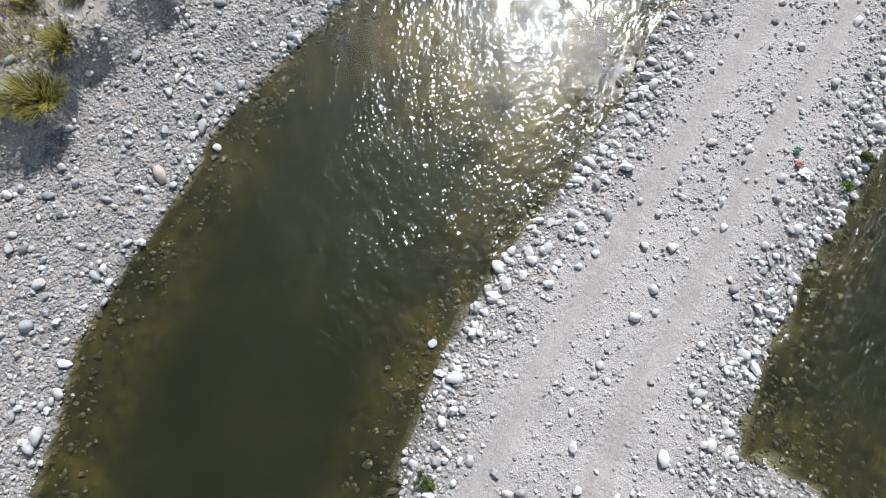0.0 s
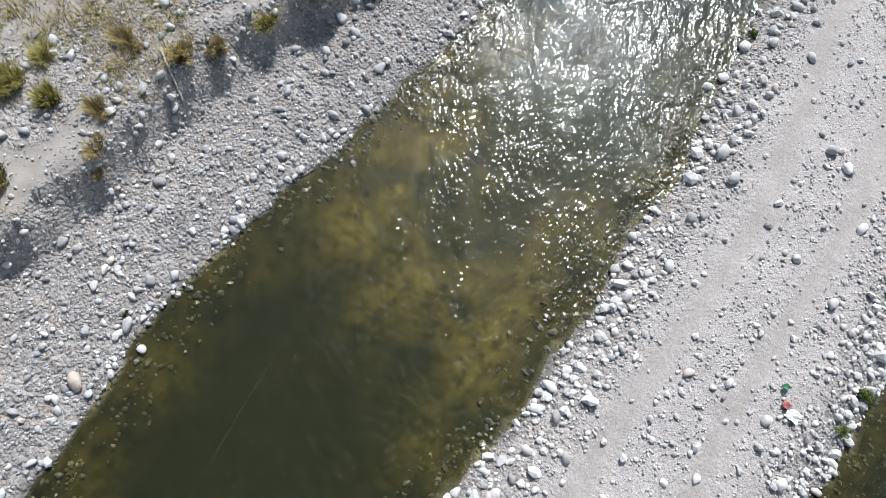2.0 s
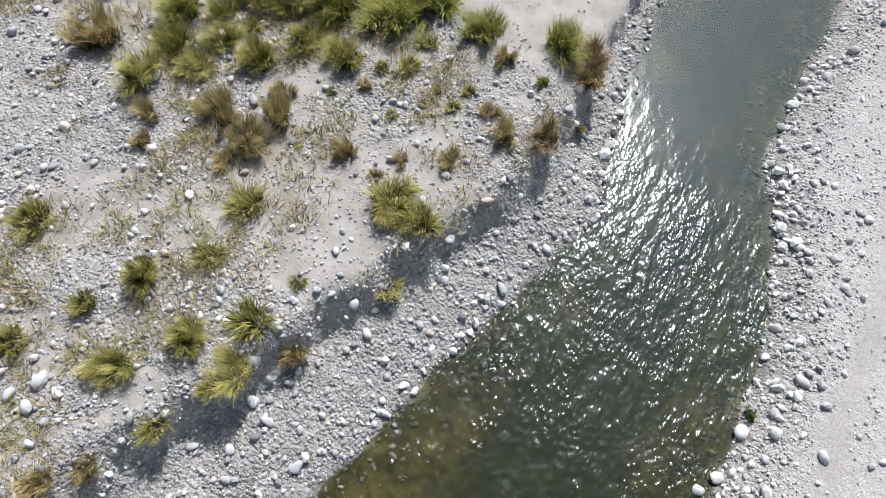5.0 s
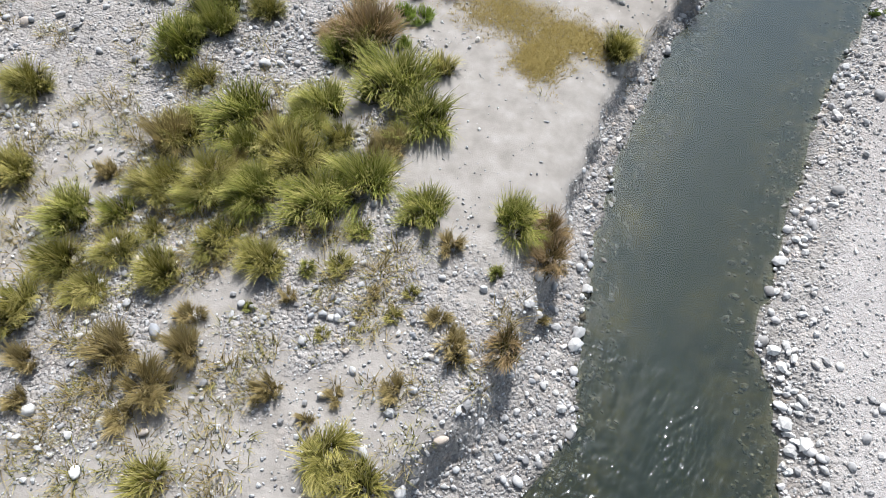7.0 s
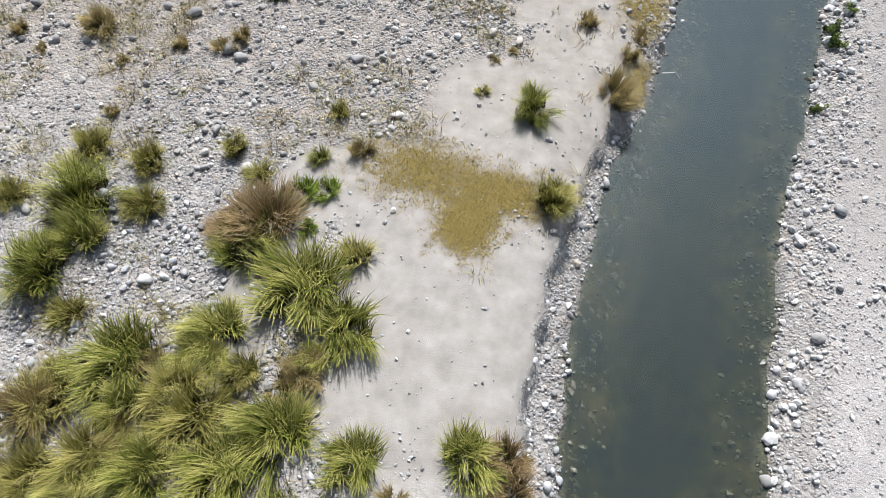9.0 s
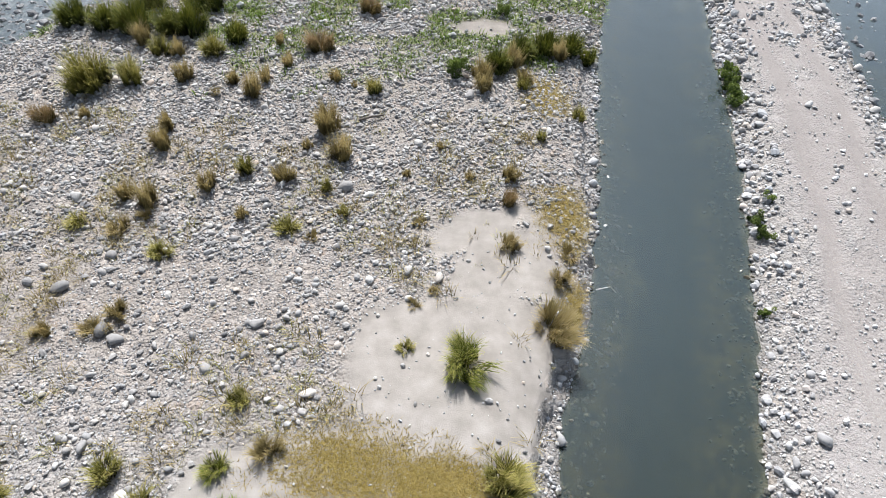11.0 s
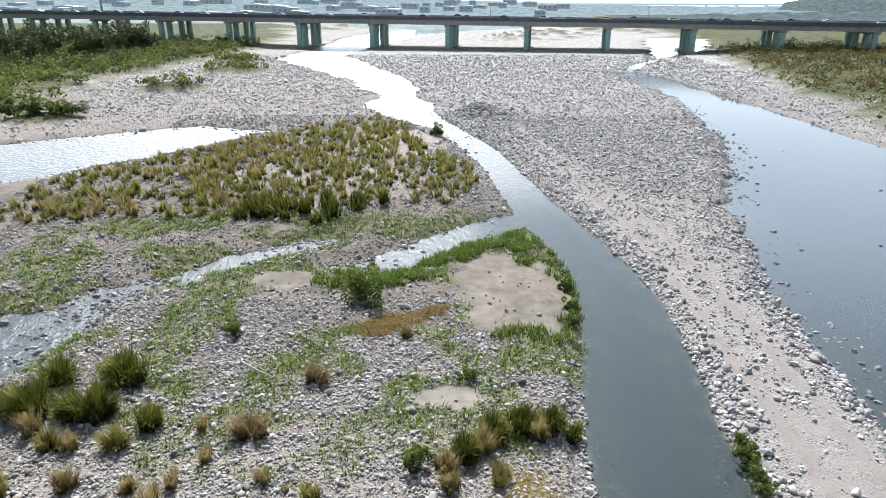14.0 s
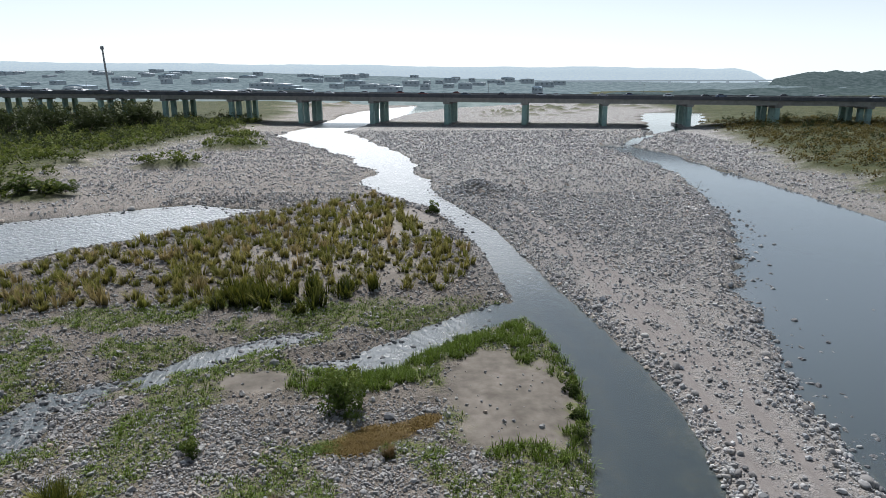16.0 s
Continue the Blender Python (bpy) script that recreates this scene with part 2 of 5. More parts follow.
def masks(x, y):
    d = shore(x, y)
    west, east = over(WEST, y), over(EAST, y)
    left = x < (west + east) / 2
    edge = over(TERRACE, y)
    on_terrace = smooth((edge - x + (fbm(x * 1.3, y * 1.3, 5, 3) - 0.5) * 0.9) / np.where(y < -19, 1.25, 0.3) + 0.3) * left
    patch = fbm(x * 0.42 + 3, y * 0.42, 11, 4)
    # silt and sand
    sand = smooth((patch - 0.56) / 0.06) * smooth((-14 - y) / 4) * 0.9
    flat = inside(x, y, -3.6, -10.5, 4.2, 7.0) + inside(x, y, -6.2, -7, 3.2, 2.6) + inside(x, y, -2.2, -2.5, 4.0, 3.4) + inside(x, y, -9.5, -10.5, 1.3, 5)
    sand = np.maximum(sand, np.clip(flat, 0, 1))
    sand = np.maximum(sand, inside(x, y, -1.2, 2.2, 3.2, 4.0) * smooth((patch - 0.38) / 0.1))
    sand = sand * smooth((on_terrace - 0.85) / 0.12)
    island = inside(x, y, 3.2, 35.5, 4.4, 7.2) + inside(x, y, -13.8, 37.4, 2.6, 1.7) + inside(x, y, -1.6, 21.5, 1.9, 1.1) + inside(x, y, -9, 88, 7, 10) + inside(x, y, -16, 64, 14, 9) * 0.7
    sand = np.maximum(sand, np.clip(island, 0, 1) * left)
    # tyre tracks and the crushed middle of the bar
    t = over(TRACK, y)
    wob = (fbm(x * 0.2, y * 0.2, 41, 2) - 0.5) * 0.8
    ruts = np.maximum(smooth(1.15 - np.abs(x - t + wob) / 0.62), smooth(1.15 - np.abs(x - t - 2.7 + wob) / 0.62))
    middle = smooth(1.3 - np.abs(x - t - 1.2) / 2.8) * smooth((patch - 0.3) / 0.25)
    ruts = ruts * (1 - 0.75 * smooth((y - 85) / 30))
    silt = np.maximum(0.85 * ruts * (1 - 0.2 * smooth((y - 10) / 25)), np.where(y < 0, 0.8, 0.7) * middle * smooth((120 - y) / 40)) * (~left) * smooth(d / 0.9)
    silt = np.maximum(silt, 0.8 * (~left) * smooth((6 - y) / 12) * smooth((d - 0.6) / 1.5))
    # low green growth
    growth = fbm(x * 0.28, y * 0.28, 17, 4)
    green = smooth((growth - 0.5 + 0.08 * smooth((y - 21) / 7)) / 0.07) * smooth((y - 13) / 9) * smooth((56 - y) / 5) * smooth((x + 40) / 6)
    band = lush(x, y)
    green = np.clip(np.maximum(green * (1 - np.clip(island, 0, 1)) * 0.8, band), 0, 1)
    bank = smooth((over(np.array([(100, -80), (118, -80), (165, -90), (186, -88), (225, -80), (265, -82), (378, -90), (570, -130)]), y) - x) / 10 + (growth - 0.5) * 3) * smooth((y - 60) / 30)
    bank = np.maximum(bank, smooth((x - over(np.array([(60, 78), (98, 71), (122, 74), (173, 86), (282, 114), (400, 150)]), y)) / 8 + (growth - 0.5) * 3))
    bank = np.maximum(bank, inside(x, y, -63, 192, 9, 9) + inside(x, y, -66, 149, 8, 4.5) + inside(x, y, -72, 226, 7, 12) + inside(x, y, -72, 107, 6, 4))
    bank = np.maximum(bank, smooth((y - 340) / 80) * smooth((d - 30) / 20) * smooth((growth - 0.55) / 0.1) * smooth((900 - y) / 300))
    green = np.clip(np.maximum(green, bank), 0, 1) * left + np.clip(bank, 0, 1) * (~left)
    return d, left, on_terrace, np.clip(sand, 0, 1), np.clip(silt, 0, 1), green, np.clip(bank, 0, 1), ruts * (~left)


def height(x, y, full=None):
    d, left, on_terrace, sand, silt, green, bank, ruts = full if full is not None else masks(x, y)
    rough = fbm(x * 0.8, y * 0.8, 2, 4) - 0.5
    rise = over(TERRACE_HEIGHT, y) - 0.5
    land = 0.03 + 0.45 * smooth(d / np.where(left, 2.4, 1.5)) + 0.02 * np.clip(d, 0, 4)
    land = land + rise * on_terrace * np.where(y < 60, 1, 0) + 0.22 * rough * smooth(d / 1.2) * (1 - 0.75 * sand) - 0.05 * ruts
    land = land + 1.6 * bank * smooth((d - 3) / 25)
    # the dug heap on the bar, the tilted far plain
    land = land + 0.9 * np.maximum(0, 1 - np.hypot((x - 5) / 7, (y - 114) / 6)) + 3.0 * smooth((y - 420) / 200) * smooth((d - 20) / 60)
    land = np.maximum(land, 0.025)
    bed = -0.04 - 1.15 * smooth(-d / 3.6) + 0.25 * (fbm(x * 0.5, y * 0.5, 9, 3) - 0.5) * smooth(-d / 1.5)
    bed = bed + 0.75 * smooth(1.3 - np.hypot((x - 1.4) / 4.6, (y + 37.5) / 7.5)) * (0.55 + 0.9 * (fbm(x * 0.35, y * 0.35, 91, 3) - 0.3))
    bed = np.minimum(bed, -0.03)
    return np.where(d > 0, land, np.maximum(bed * 1.0, -1.3))


def ground_z(x, y):
    return float(height(np.array([x], float), np.array([y], float))[0])

# ---- where the tussocks stand: x, y, width ----
STRAW_A = [(-10.7, -46.8, 2.2), (-10.7, -44.9, 1.25), (-12.6, -43.8, 1.3), (-11.4, -43, 1.28), (-13.3, -40.2, 1.61), (-11.6, -40.1, 1.1), (-12.8, -38.8, 1.04), (-7.3, -34.2, 1.13), (-12.2, -34.1, 1.06), (-9.2, -33.3, 1.58), (-6.4, -32.6, 0.94), (-11.1, -32.2, 1.05), (-6.1, -31.9, 1.7), (-7.8, -31.8, 1.47), (-10.2, -30.8, 1.47), (-14.4, -30.7, 1.39), (-6.4, -30.5, 1.37), (-8.8, -29.3, 1.04), (-3.6, -27.5, 1.2), (-8.8, -27.2, 1.37), (-4.2, -25.3, 1.28), (-3.5, -25.3, 1.42), (-4.8, -25.0, 1.91), (-15.2, -24.5, 1.92), (-13.7, -23.1, 1.57), (-15.0, -22.6, 1.84), (-11.9, -21.8, 1.71), (-6.4, -21.8, 0.62), (-13.6, -21.6, 1.69), (-19.6, -20.8, 2.23)]
STRAW_B = [(-13.0, -20.6, 0.84), (-4.6, -20.5, 0.72), (-9.2, -20.3, 1.73), (-18.7, -20.2, 1.96), (-11.0, -20.1, 1.75), (-4.4, -19.6, 0.66), (-6.9, -19.5, 1.08), (-14.3, -19.1, 1.46), (-13.6, -18.9, 1.86), (-12.3, -18.1, 2.51), (-20.8, -16.8, 2.27), (-14.3, -16.7, 2.29), (-9.9, -16.5, 2.57), (-14.4, -16.1, 1.36), (-10.8, -15.8, 2.13), (-9.2, -14.9, 1.57), (-15.1, -14.2, 1.31), (-19.4, -10.4, 1.65), (-7.0, -10.3, 1.39), (-14.7, -9.8, 1.66), (-15.5, -8.0, 1.53), (-17.8, -7.8, 1.71), (-11.3, -7.7, 1.25), (-12.6, -6.7, 1.2), (-1.0, -6.5, 1.98), (-9.4, -4.1, 1.0), (-4.2, -1.8, 0.73), (-14.2, 2.2, 1.05), (-18.2, 3.7, 1.03), (-9.6, 3.9, 1.14)]
STRAW_C = [(-7.4, 4.9, 0.68), (-8.4, 6.4, 0.72), (-12.2, 7.5, 1.02), (1.2, 10.7, 0.66), (3.2, 12.9, 0.84), (-22.1, 14, 2.99), (-7.2, 14.2, 1.16), (-20, 14.3, 1.46), (0.5, 15, 0.88), (-19.6, 17.5, 1.38), (-16.7, 17.6, 1.67)]
GREEN_A = [(-14.2, -35.8, 0.88), (-5.9, -28.8, 0.6), (-8.8, -21.8, 0.5), (-15.8, -21.1, 1.9), (-14.5, -20.4, 1.34), (-7.8, -20.0, 0.76), (-12.3, -18.8, 1.9), (-10.9, -18.2, 1.86), (-10.7, -18.2, 2.08), (-6.8, -18.1, 0.92), (-2.2, -18.0, 0.68), (-8.6, -17.7, 2.32), (-5.2, -16.7, 1.77), (-12.0, -16.5, 1.64), (-7.7, -16.4, 2.63), (-2.1, -16.0, 1.91), (-12.8, -15.4, 2.78), (-10.6, -14.7, 1.8), (-10.4, -13.9, 2.25), (-7.1, -13.9, 1.38), (-16.8, -13.1, 2.75), (-6.5, -12.8, 2.24), (-8.3, -11.9, 3.35), (-16.2, -11.5, 2.03), (-10.5, -10.9, 2.28), (-16.9, -10.2, 3.09), (-9.5, -6.4, 1.01), (-2.2, -2.4, 1.78), (-15.7, 19.2, 1.37)]
TAN_A = [(-1.6, 14.7, 1.2), (-1.7, 15.9, 1.3), (-0.1, 17.2, 1.3), (0.6, 15.5, 0.9), (2.6, 18.2, 1.2), (-9.2, -41.5, 0.61), (-9.4, -40.8, 0.96), (-10, -39.8, 0.97), (-10.7, -37.2, 1.19), (-8.9, -36.8, 1.14), (-8.2, -35.9, 0.94), (-14, -34.1, 1.11), (-15.4, -32.7, 0.7), (-17.9, -31.5, 1), (-5.2, -30.6, 1.14), (-13.4, -26.7, 0.87), (-10.4, -26.0, 1.07), (-13.9, -25.7, 1.17), (-10.2, -25.0, 1.63), (-11.7, -24.6, 1.93), (-5.7, -24.3, 0.66), (-7.1, -23.9, 1.18), (-9.9, -23.8, 1.51), (-17.8, -23.6, 2.3), (-5.2, -23.4, 0.75), (-10.2, -22.7, 1.09), (-3.7, -22.6, 0.99), (-7.9, -21.1, 0.71), (-5.7, -20.8, 0.45), (-2.6, -20.8, 1.33), (-3.3, -20.1, 0.94), (-5.5, -20.0, 0.61), (-15.8, -19.1, 1.09), (-0.5, -18.5, 0.79), (-3.9, -17.5, 1.09)]
TAN_B = [(-14.7, -17.3, 2.16), (-11.9, -17.3, 1.45), (-11.9, -15.2, 1.29), (-7.7, -15.2, 1.36), (-7.4, -14.6, 1.62), (-18.0, -5.9, 0.74), (-8.0, -5.8, 1.09), (-22.5, -3.3, 0.71), (-18.9, -3.2, 0.66), (-24.0, -2.4, 1.03), (-16.9, -1.8, 0.92), (-15.1, -1.6, 1.15), (-20.7, -1.4, 1.69), (-14.7, -0.8, 1.04), (1.0, -0.4, 1.92), (-4.1, 0.2, 0.6), (-3.4, 0.9, 0.49), (1.4, 1.9, 1.03), (-0.5, 3.4, 1.1), (1.9, 3.4, 1.07), (-16.3, 3.5, 1.24), (-8.5, 3.5, 0.67), (-15.6, 4.3, 0.75), (-4.2, 4.5, 0.67), (-11.6, 4.6, 0.71), (-15.8, 5.1, 1.27), (-16.9, 5.5, 0.91), (-13.5, 6.3, 1.01), (-10.3, 7, 1.11), (-5, 7.5, 0.48)]
TAN_C = [(-2.2, 7.6, 0.6), (-0.4, 7.6, 0.97), (-8.1, 8.8, 1.4), (-16.5, 9, 1.11), (-9.8, 9.4, 0.65), (-3.6, 9.7, 0.51), (-16.8, 10.4, 1.01), (-9, 10.8, 1.48), (-21.1, 11.1, 0.78), (-15.4, 13.5, 0.61), (-13.5, 13.6, 1.34), (-14.8, 14.7, 0.93), (-8.4, 14.7, 0.44), (-17.5, 14.9, 1.28), (-13.1, 15, 0.92), (-9.4, 15.2, 0.9), (-12.2, 16.7, 0.95), (-18.6, 17.3, 1.02), (-21, 18.4, 1.24), (-13.2, 18.9, 0.83)]
RUSSET_A = [(-1.2, -20.2, 1.43), (-0.8, -16.8, 1.63), (-1.0, -15.8, 1.53), (-11.4, -10.3, 1.77), (-10.5, -9.6, 3.1), (-0.5, 6, 0.93), (-23, 10.8, 1.43), (-10.8, 18.4, 1.95), (-8.6, 23, 1.6), (-4.1, 28.3, 0.98)]
DARK_A = [(-0.9, 16.7, 1.5), (0.5, 18.3, 1.6), (1.8, 18.9, 1.6), (3.2, 19.0, 1.5), (4.3, 19.2, 1.3), (-15.8, 19.1, 1.4), (-18.7, 19.8, 2.05), (-23.8, 20.1, 2.0), (-21.9, 20.1, 2.3), (-19.9, 20.1, 1.8), (-25.8, 20.6, 2.0), (-18.6, 23.0, 2.35), (-22.3, 23.2, 1.95)]
LIME_A = [(-8.9, -9.5, 0.87), (-9.6, -8.1, 1.41), (-8.8, -7.8, 1.21)]


# ---- materials ----
class Nodes:
    def __init__(self, name):
        self.material = bpy.data.materials.new(name)
        self.material.use_nodes = True
        self.tree = self.material.node_tree
        self.tree.nodes.clear()
        self.out = self.tree.nodes.new("ShaderNodeOutputMaterial")

    def add(self, kind, inputs=None, **props):
        n = self.tree.nodes.new(kind)
        if "operation" in props:
            n.operation = props["operation"]
        if "data_type" in props:
            n.data_type, n.blend_type = props["data_type"], props["blend_type"]
        if "feature" in props:
            n.feature = props["feature"]
        if "attribute_name" in props:
            n.attribute_name = props["attribute_name"]
        for key, value in (inputs or {}).items():
            self.set(n.inputs[key], value)
        return n

    def set(self, socket, value):
        if isinstance(value, bpy.types.NodeSocket):
            self.tree.links.new(value, socket)
        elif isinstance(value, tuple) and len(value) == 3 and socket.type == "RGBA":
            socket.default_value = (*value, 1)
        else:
            socket.default_value = value

    def math(self, op, a, b=0.0, c=0.0, clamp=False):
        n = self.add("ShaderNodeMath", {0: a, 1: b, 2: c}, operation=op)
        n.use_clamp = clamp
        return n.outputs[0]

    def mix(self, f, a, b, blend="MIX"):
        n = self.add("ShaderNodeMix", data_type="RGBA", blend_type=blend)
        self.set(n.inputs[0], f)
        self.set(n.inputs[6], a)
        self.set(n.inputs[7], b)
        return n.outputs[2]

    def place(self):
        return self.add("ShaderNodeNewGeometry").outputs["Position"]

    def noise(self, vector, scale, detail=4.0, rough=0.55, output=0):
        return self.add("ShaderNodeTexNoise", {"Vector": vector, "Scale": scale, "Detail": detail, "Roughness": rough}).outputs[output]

    def cells(self, vector, scale, output="Color", feature="F1"):
        return self.add("ShaderNodeTexVoronoi", {"Vector": vector, "Scale": scale}, feature=feature).outputs[output]

    def ramp(self, fac, stops):
        n = self.add("ShaderNodeValToRGB", {0: fac})
        e = n.color_ramp.elements
        while len(e) < len(stops):
            e.new(0.5)
        for k, (at, colour) in zip(e, stops):
            k.position, k.color = at, (*colour, 1)
        return n.outputs[0]

    def attribute(self, name):
        return self.add("ShaderNodeAttribute", attribute_name=name).outputs["Fac"]

    def bump(self, h, strength, distance, normal=None):
        n = self.add("ShaderNodeBump", {"Height": h, "Strength": strength, "Distance": distance})
        if normal is not None:
            self.set(n.inputs["Normal"], normal)
        return n.outputs[0]

    def principled(self, colour, rough=0.8, normal=None, **more):
        n = self.add("ShaderNodeBsdfPrincipled", {"Base Color": colour, "Roughness": rough})
        if normal is not None:
            self.set(n.inputs["Normal"], normal)
        for key, value in more.items():
            self.set(n.inputs[key.replace("_", " ")], value)
        self.set(self.out.inputs[0], n.outputs[0])
        return self.material


STONE_TONES = [(0.0, (0.11, 0.11, 0.115)), (0.12, (0.22, 0.218, 0.22)), (0.36, (0.34, 0.338, 0.338)), (0.62, (0.46, 0.455, 0.448)), (0.76, (0.25, 0.262, 0.28)), (0.88, (0.66, 0.655, 0.645)), (1.0, (0.42, 0.34, 0.27))]
DAMP_TONES = [(0.0, (0.08, 0.08, 0.085)), (0.4, (0.16, 0.16, 0.162)), (0.8, (0.24, 0.238, 0.235)), (1.0, (0.42, 0.42, 0.415))]
BAR_TONES = [(0.0, (0.22, 0.215, 0.212)), (0.3, (0.34, 0.33, 0.325)), (0.6, (0.46, 0.445, 0.435)), (0.85, (0.62, 0.605, 0.59)), (1.0, (0.48, 0.40, 0.34))]
PALE_TONES = [(0.0, (0.36, 0.355, 0.345)), (0.3, (0.46, 0.45, 0.435)), (0.7, (0.56, 0.55, 0.53)), (1.0, (0.66, 0.65, 0.63))]


def ground_material():
    n = Nodes("river_ground")
    p = n.place()
    sand, silt, green, wet, bank = (n.attribute(k) for k in ("sand", "silt", "green", "wet", "bank"))
    deep = n.attribute("deep")
    # cobbles too small or too far to be built singly
    warp = n.add("ShaderNodeVectorMath", {0: p, 1: n.add("ShaderNodeVectorMath", {0: n.noise(p, 3.0, 2, output=1), 1: (0.2, 0.2, 0.2)}, operation="MULTIPLY").outputs[0]}, operation="ADD").outputs[0]
    big, mid, fine = n.cells(warp, 3.2), n.cells(warp, 8.0), n.cells(p, 24.0)
    tone = n.ramp(n.add("ShaderNodeSeparateColor", {0: big}).outputs[0], STONE_TONES)
    tone2 = n.ramp(n.add("ShaderNodeSeparateColor", {0: mid}).outputs[1], STONE_TONES)
    tone3 = n.ramp(n.add("ShaderNodeSeparateColor", {0: fine}).outputs[2], STONE_TONES)
    pebbles = n.mix(n.ramp(n.noise(p, 1.7, 3), [(0.42, (0, 0, 0)), (0.58, (1, 1, 1))]), tone2, tone3)
    pebbles = n.mix(n.math("MULTIPLY", n.noise(p, 0.35, 3), 0.9), pebbles, tone)
    blocks = n.ramp(n.add("ShaderNodeSeparateColor", {0: n.cells(warp, 1.15)}).outputs[0], [(0.1, (0.42, 0.42, 0.43)), (0.4, (1.0, 1.0, 1.0)), (0.9, (1.6, 1.58, 1.54))])
    pebbles = n.mix(n.math("ADD", n.math("MULTIPLY", n.attribute("coarse"), 0.65), 0.12), pebbles, n.mix(1.0, pebbles, blocks, "MULTIPLY"))
    pebbles = n.mix(0.9, pebbles, n.mix(1.0, pebbles, n.mix(n.attribute("coarse"), (0.74, 0.70, 0.66), (1.15, 1.13, 1.10)), "MULTIPLY"))
    soil = n.ramp(n.noise(p, 1.4, 6), [(0.3, (0.212, 0.192, 0.169)), (0.55, (0.27, 0.248, 0.222)), (0.75, (0.325, 0.30, 0.271))])
    grit = n.math("GREATER_THAN", n.noise(p, 60.0, 2), 0.63)
    soil = n.mix(n.math("MULTIPLY", grit, 0.35), soil, (0.22, 0.21, 0.2))
    silty = n.ramp(n.noise(p, 2.2, 6), [(0.3, (0.275, 0.247, 0.226)), (0.7, (0.37, 0.338, 0.312))])
    silty = n.mix(0.33, silty, tone3)
    colour = n.mix(n.ramp(n.noise(p, 2.4, 6, 0.65), [(0.40, (0.1, 0.1, 0.1)), (0.62, (0.75, 0.75, 0.75))]), pebbles, soil)
    colour = n.mix(silt, colour, silty)
    colour = n.mix(n.attribute("damp"), colour, n.mix(0.2, (0.175, 0.151, 0.135), silty))
    colour = n.mix(sand, colour, soil)
    colour = n.mix(n.attribute("old"), colour, n.mix(1.0, colour, (0.95, 0.91, 0.87), "MULTIPLY"))
    colour = n.mix(n.attribute("mud"), colour, n.mix(1.0, colour, n.ramp(n.noise(p, 0.5, 6), [(0.35, (0.50, 0.485, 0.45)), (0.65, (0.80, 0.775, 0.74))]), "MULTIPLY"))
    colour = n.mix(n.math("MULTIPLY", n.attribute("rut"), 0.8), colour, n.mix(0.2, n.mix(n.attribute("trodden"), n.mix(1.0, soil, (0.92, 0.9, 0.89), "MULTIPLY"), (0.17, 0.143, 0.126)), tone3))
    weeds = n.ramp(n.noise(p, 3.0, 6), [(0.3, (0.10, 0.115, 0.035)), (0.55, (0.16, 0.17, 0.06)), (0.75, (0.24, 0.22, 0.12))])
    scrub = n.ramp(n.noise(p, 0.25, 7), [(0.3, (0.035, 0.045, 0.013)), (0.5, (0.06, 0.07, 0.02)), (0.7, (0.12, 0.11, 0.05))])
    colour = n.mix(n.math("MULTIPLY", green, n.math("GREATER_THAN", n.noise(p, 4.5, 5), 0.47)), colour, weeds)
    colour = n.mix(bank, colour, scrub)
    # wet margin and weed on the bed
    colour = n.mix(n.math("MULTIPLY", wet, 0.6), colour, (0.07, 0.065, 0.055))
    weed = n.ramp(n.noise(p, 0.45, 7, 0.6), [(0.35, (0.016, 0.018, 0.006)), (0.5, (0.045, 0.038, 0.011)), (0.66, (0.085, 0.07, 0.020))])
    weed = n.mix(n.attribute("shoal"), weed, n.ramp(n.noise(p, 0.8, 7, 0.65), [(0.36, (0.03, 0.028, 0.009)), (0.5, (0.15, 0.12, 0.03)), (0.7, (0.23, 0.18, 0.045))]))
    weed = n.mix(1.0, weed, n.ramp(n.noise(p, 2.6, 6, 0.65), [(0.36, (0.45, 0.45, 0.45)), (0.6, (1.15, 1.15, 1.15))]), "MULTIPLY")
    mottled = n.mix(0.15, weed, n.mix(1.0, weed, tone2, "MULTIPLY"))
    # depth darkens the bed colour in place of light lost in the water
    bedcol = n.mix(deep, mottled, n.mix(0.85, mottled, (0.009, 0.011, 0.004)))
    colour = n.mix(n.attribute("bed"), colour, bedcol)
    stones = n.math("SUBTRACT", 1.0, n.cells(warp, 8.0, "Distance"))
    large = n.math("SUBTRACT", 1.0, n.cells(warp, 3.2, "Distance"))
    bare = n.math("SUBTRACT", 1.0, n.math("MAXIMUM", n.math("MAXIMUM", n.math("MAXIMUM", sand, n.attribute("rut")), n.attribute("bed")), n.math("MULTIPLY", silt, 0.92)))
    normal = n.bump(n.math("MULTIPLY", large, bare), 0.6, 0.12)
    normal = n.bump(n.math("MULTIPLY", stones, bare), 0.9, 0.10, normal)
    normal = n.bump(n.math("MULTIPLY", n.math("SUBTRACT", 1.0, n.cells(p, 24.0, "Distance")), n.math("SUBTRACT", 1.0, n.math("MAXIMUM", n.math("MULTIPLY", n.math("MAXIMUM", sand, n.attribute("rut")), 0.9), n.attribute("bed")))), 0.6, 0.035, normal)
    rocks = n.math("SUBTRACT", 1.0, n.cells(warp, 1.15, "Distance"))
    normal = n.bump(n.math("MULTIPLY", rocks, n.math("MULTIPLY", bare, n.attribute("coarse"))), 0.8, 0.4, normal)
    normal = n.bump(n.math("MULTIPLY", n.noise(p, 22.0, 6), n.math("SUBTRACT", 1.0, n.attribute("bed"))), 0.35, 0.025, normal)
    return n.principled(colour, 0.9, normal, Specular_IOR_Level=0.25)


